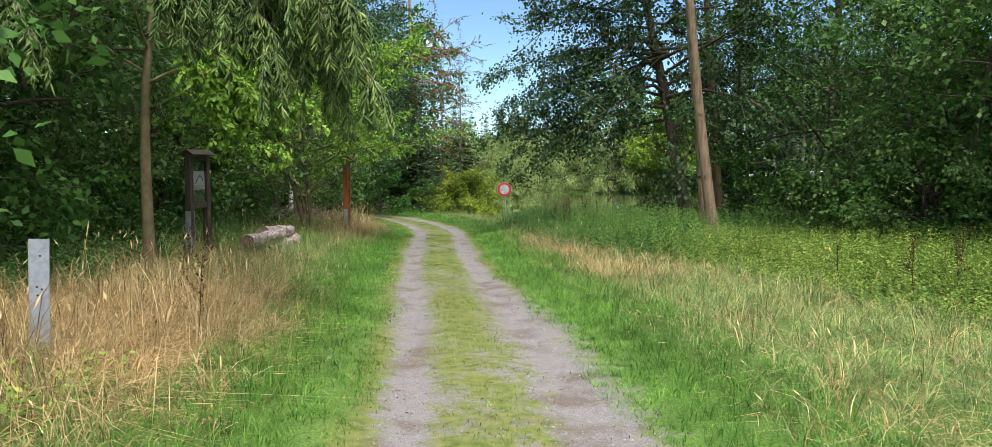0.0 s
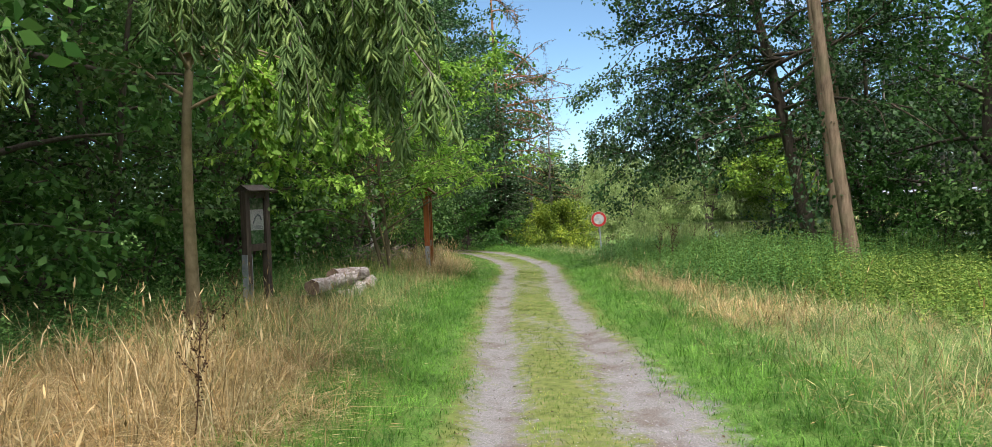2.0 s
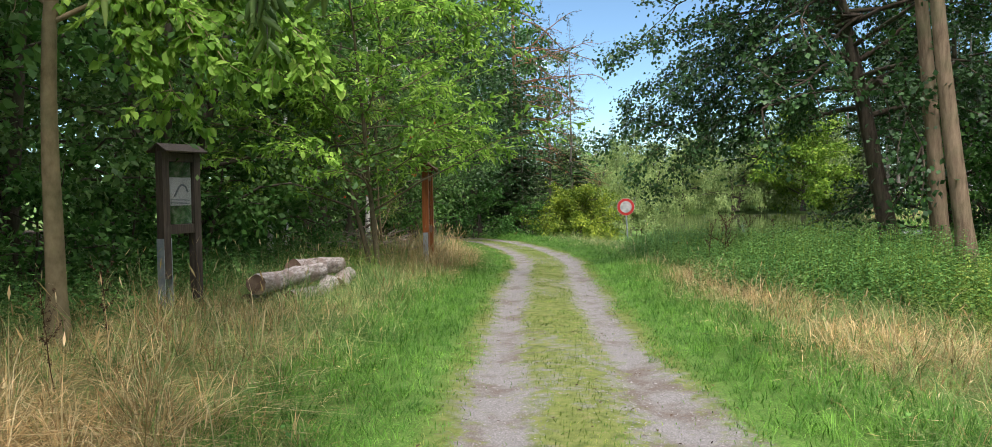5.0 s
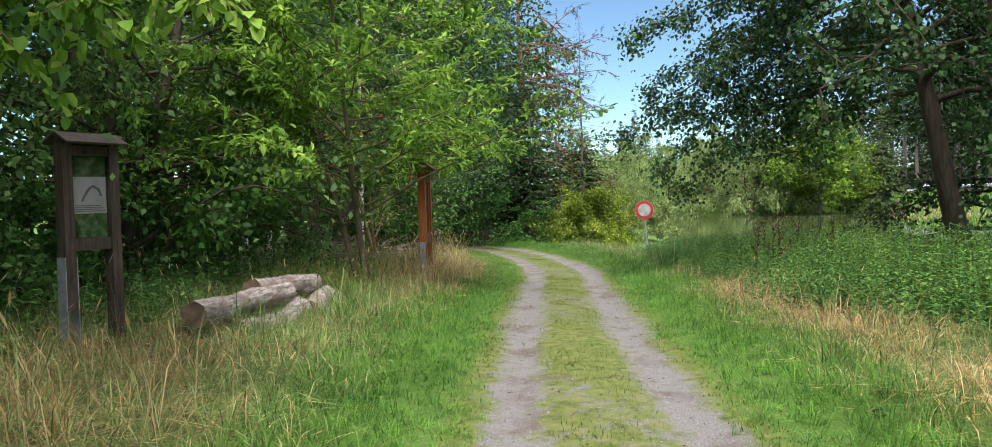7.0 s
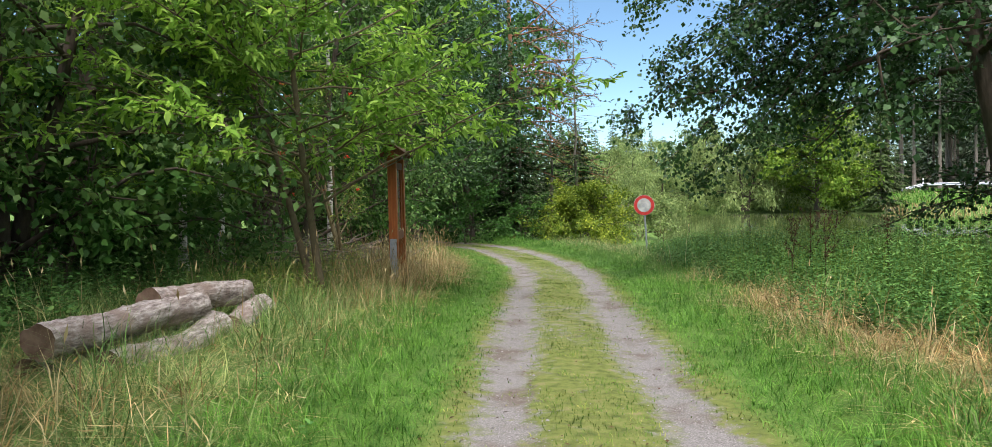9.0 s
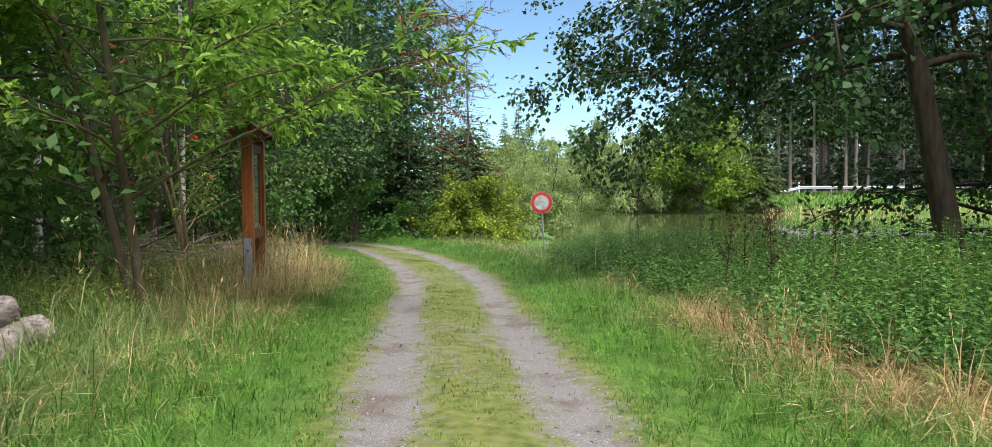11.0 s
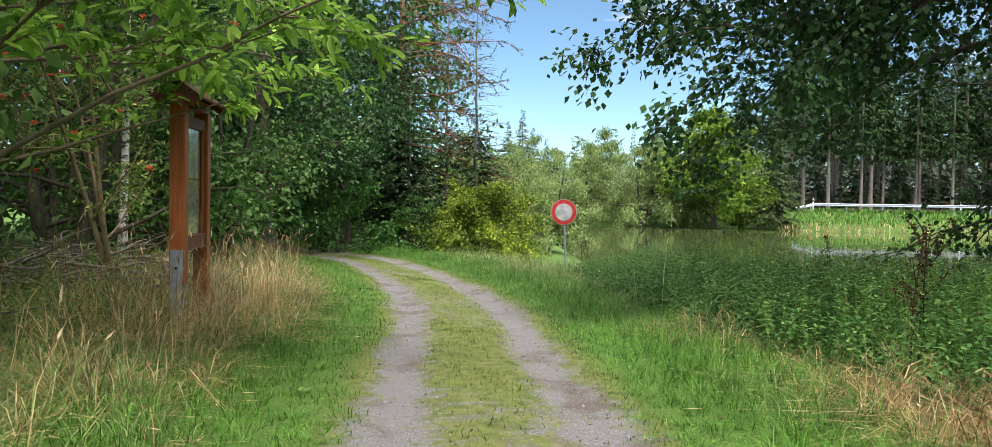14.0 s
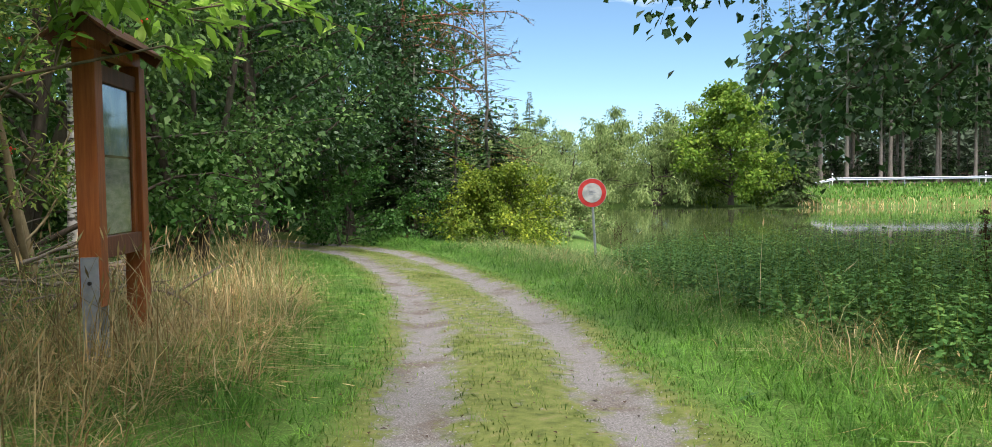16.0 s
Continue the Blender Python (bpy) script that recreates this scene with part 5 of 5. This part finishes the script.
k = (e > RNG.normal(0.0, 0.4, len(x))) & (x < 12) & (x > 2.6 + 0.5 * (y - 15) + RNG.normal(0, 0.6, len(x)))
x, y, e = x[k], y[k], e[k]
herbs("weed_patch", x, y, (0.3 + 0.4 * step(0, 2, e)) * RNG.uniform(0.7, 1.2, len(x)), 0.085, 8, M["weed"], M["weed"], "yellowish green leafy weeds at the meadow's edge")
x, y, s = scatter(5200, -9, -4.5, 4, 36)
k = (s < -4.6 - 0.8 * tuft(x, y, 5.0)) & ~((np.abs(x + 4.95) < 0.6) & (y > 15.3) & (y < 20.4))
x, y = x[k], y[k]
herbs("undergrowth", x, y, RNG.uniform(0.25, 0.75, len(x)), 0.09, 7, M["nettle"], M["nettle"], "mixed green undergrowth before the trees")
x, y, s = scatter(900, -6.8, -3.6, 20.3, 27)
k = s < -3.0 - 0.6 * tuft(x, y, 6.0)
herbs("verge_herbs", x[k], y[k], RNG.uniform(0.2, 0.6, k.sum()), 0.065, 6, M["weed"], M["weed"], "leafy green weeds among the dry grass by the board")
x, y, s = scatter(110, -3.9, -2.7, 4.5, 6.0)
herbs("bramble_patch", x, y, RNG.uniform(0.12, 0.32, len(x)), 0.12, 4, M["weed"], M["weed"], "low bramble with broad green leaves")
x, y, s = scatter(240, -6, 5, 4, 34)
k = (np.abs(s) > 1.3) & (np.abs(s) < 3.2)
herbs("broad_weeds", x[k], y[k], RNG.uniform(0.06, 0.18, k.sum()), 0.09, 4, M["nettle"], M["nettle"], "scattered broad-leaved weeds in the grass")


# brown seed stalks of dock
def dock(at, h):
    w = Wood()
    st = curve_pts((0, 0, -0.05), (0.05, 0, 1), h, 8, 0, 0.05)
    w.tube(st, np.linspace(0.006, 0.003, 8), 5)
    P = []
    for i in range(5):
        j = RNG.integers(3, 7)
        br = curve_pts(st[j], (RNG.normal() * 0.5, RNG.normal() * 0.5, 1), h * 0.22, 4, 0, 0.1)
        w.tube(br, np.linspace(0.003, 0.002, 4), 3)
        P.append(br[RNG.integers(0, 4, 40)])
    P.append(st[RNG.integers(3, 8, 90)] + RNG.uniform(-1, 1, (90, 1)) * (st[7] - st[6]) * 0.5)
    P = np.concatenate(P)
    P = P + RNG.normal(size=P.shape) * 0.012
    ob = thing("dock_plant", pose(*at), "dry dark brown dock stalk with seeds", "weed", "dock stalks")
    under(new("stalk", w.mesh("stalk", M["seed"])), ob)
    under(new("seed_head", leaves("seed_head", P, RNG.normal(size=P.shape), RNG.uniform(0.012, 0.024, len(P)), M["seed"], 0.8, 0.2)), ob)["kind"] = "stuff"
    return ob


d0 = dock(on(-2.85, 7.4), 0.95)
for x, y, k in ((-4.4, 11.2, 0.8), (-3.9, 9.6, 0.75), (1.9, 21.6, 1.3), (2.1, 23.0, 1.4), (1.6, 22.4, 1.2), (2.6, 24.2, 1.4), (2.4, 25.5, 1.3), (5.6, 10.5, 1.0), (5.9, 11.3, 0.9), (6.4, 10.8, 1.0), (5.2, 11.8, 0.9),
                (6.9, 11.6, 1.1), (0.9, 36.4, 1.0), (0.8, 36.0, 0.9), (-4.9, 12.6, 0.9), (2.9, 22.1, 1.3)):
    copy_thing(d0, pose(*on(x, y), RNG.uniform(-5, 5), RNG.uniform(-5, 5), RNG.uniform(0, 360)) @ Matrix.Scale(k, 4))

# ---- loose stones of the wheel tracks ----
x, y, s = scatter(90000, -4, 1.6, 3.5, 30)
k = (gravel_at(x, y, s) > 0.45 + RNG.normal(0, 0.12, len(x))) & (np.abs(s) < 1.3)
x, y = x[k][:26000], y[k][:26000]
n = len(x)
r = RNG.uniform(0.003, 0.009, n) * np.where(RNG.uniform(size=n) < 0.04, 1.8, 1.0)
dirs = np.array([(1, 0, 0), (0, 1, 0), (-1, 0, 0), (0, -1, 0), (0, 0, 1.0)])
c = np.stack([x, y, zs(x, y) + r * 0.15], 1)
rot = RNG.uniform(0, 6.28, n)
R = np.stack([np.stack([np.cos(rot), -np.sin(rot), 0 * rot], -1), np.stack([np.sin(rot), np.cos(rot), 0 * rot], -1), np.stack([0 * rot, 0 * rot, 1 + 0 * rot], -1)], 1)
shape = dirs[None] * r[:, None, None] * RNG.uniform(0.6, 1.3, (n, 5, 1)) * np.array([1, 1, 0.7])
v = c[:, None] + np.einsum("nij,nkj->nki", R, shape)
f = (np.arange(n)[:, None, None] * 5 + np.array([(0, 1, 4), (1, 2, 4), (2, 3, 4), (3, 0, 4)])[None]).reshape(-1, 3)
tagged(new("gravel", quick_mesh("gravel", v.reshape(-1, 3), f, M["stone"])), "loose grey gravel in the wheel tracks", "gravel", kind="stuff")

# long grass on the far bank, drier towards the water
x, y = RNG.uniform(26, 80, 9000), RNG.uniform(91.3, 103, 9000)
k = pond(x, y) < -0.1
x, y = x[k], y[k]
lowb = RNG.uniform(size=len(x)) < np.clip(1.1 - (y - 91.3) / 3.5, 0.06, 0.9)
for name, sel, mat, label in (("bank_grass", ~lowb, M["grass"], "long green grass on the far bank"), ("bank_reeds", lowb, M["straw"], "dry yellow grass along the far shore")):
    blades(name, x[sel], y[sel], RNG.uniform(0.25, 0.6, sel.sum()), RNG.uniform(0.05, 0.11, sel.sum()), RNG.uniform(0.2, 1.2, sel.sum()), mat, label, "grass")

# fallen leaves and bits of twig on the track and its edge
x, y, s = scatter(9000, -5, 2, 4, 32)
k = np.flatnonzero((np.abs(s) < 1.5) & (RNG.uniform(size=len(x)) < 0.22))[:900]
x, y = x[k], y[k]
A = RNG.normal(size=(len(x), 3)) * np.array([1, 1, 0.12])
tagged(new("fallen_leaves", leaves("fallen_leaves", np.stack([x, y, zs(x, y) + 0.012], 1), A, RNG.uniform(0.02, 0.05, len(x)), M["seed"], 0.5, 0.95, 0.1)),
       "small brown fallen leaves scattered on the track", "leaves", kind="stuff")
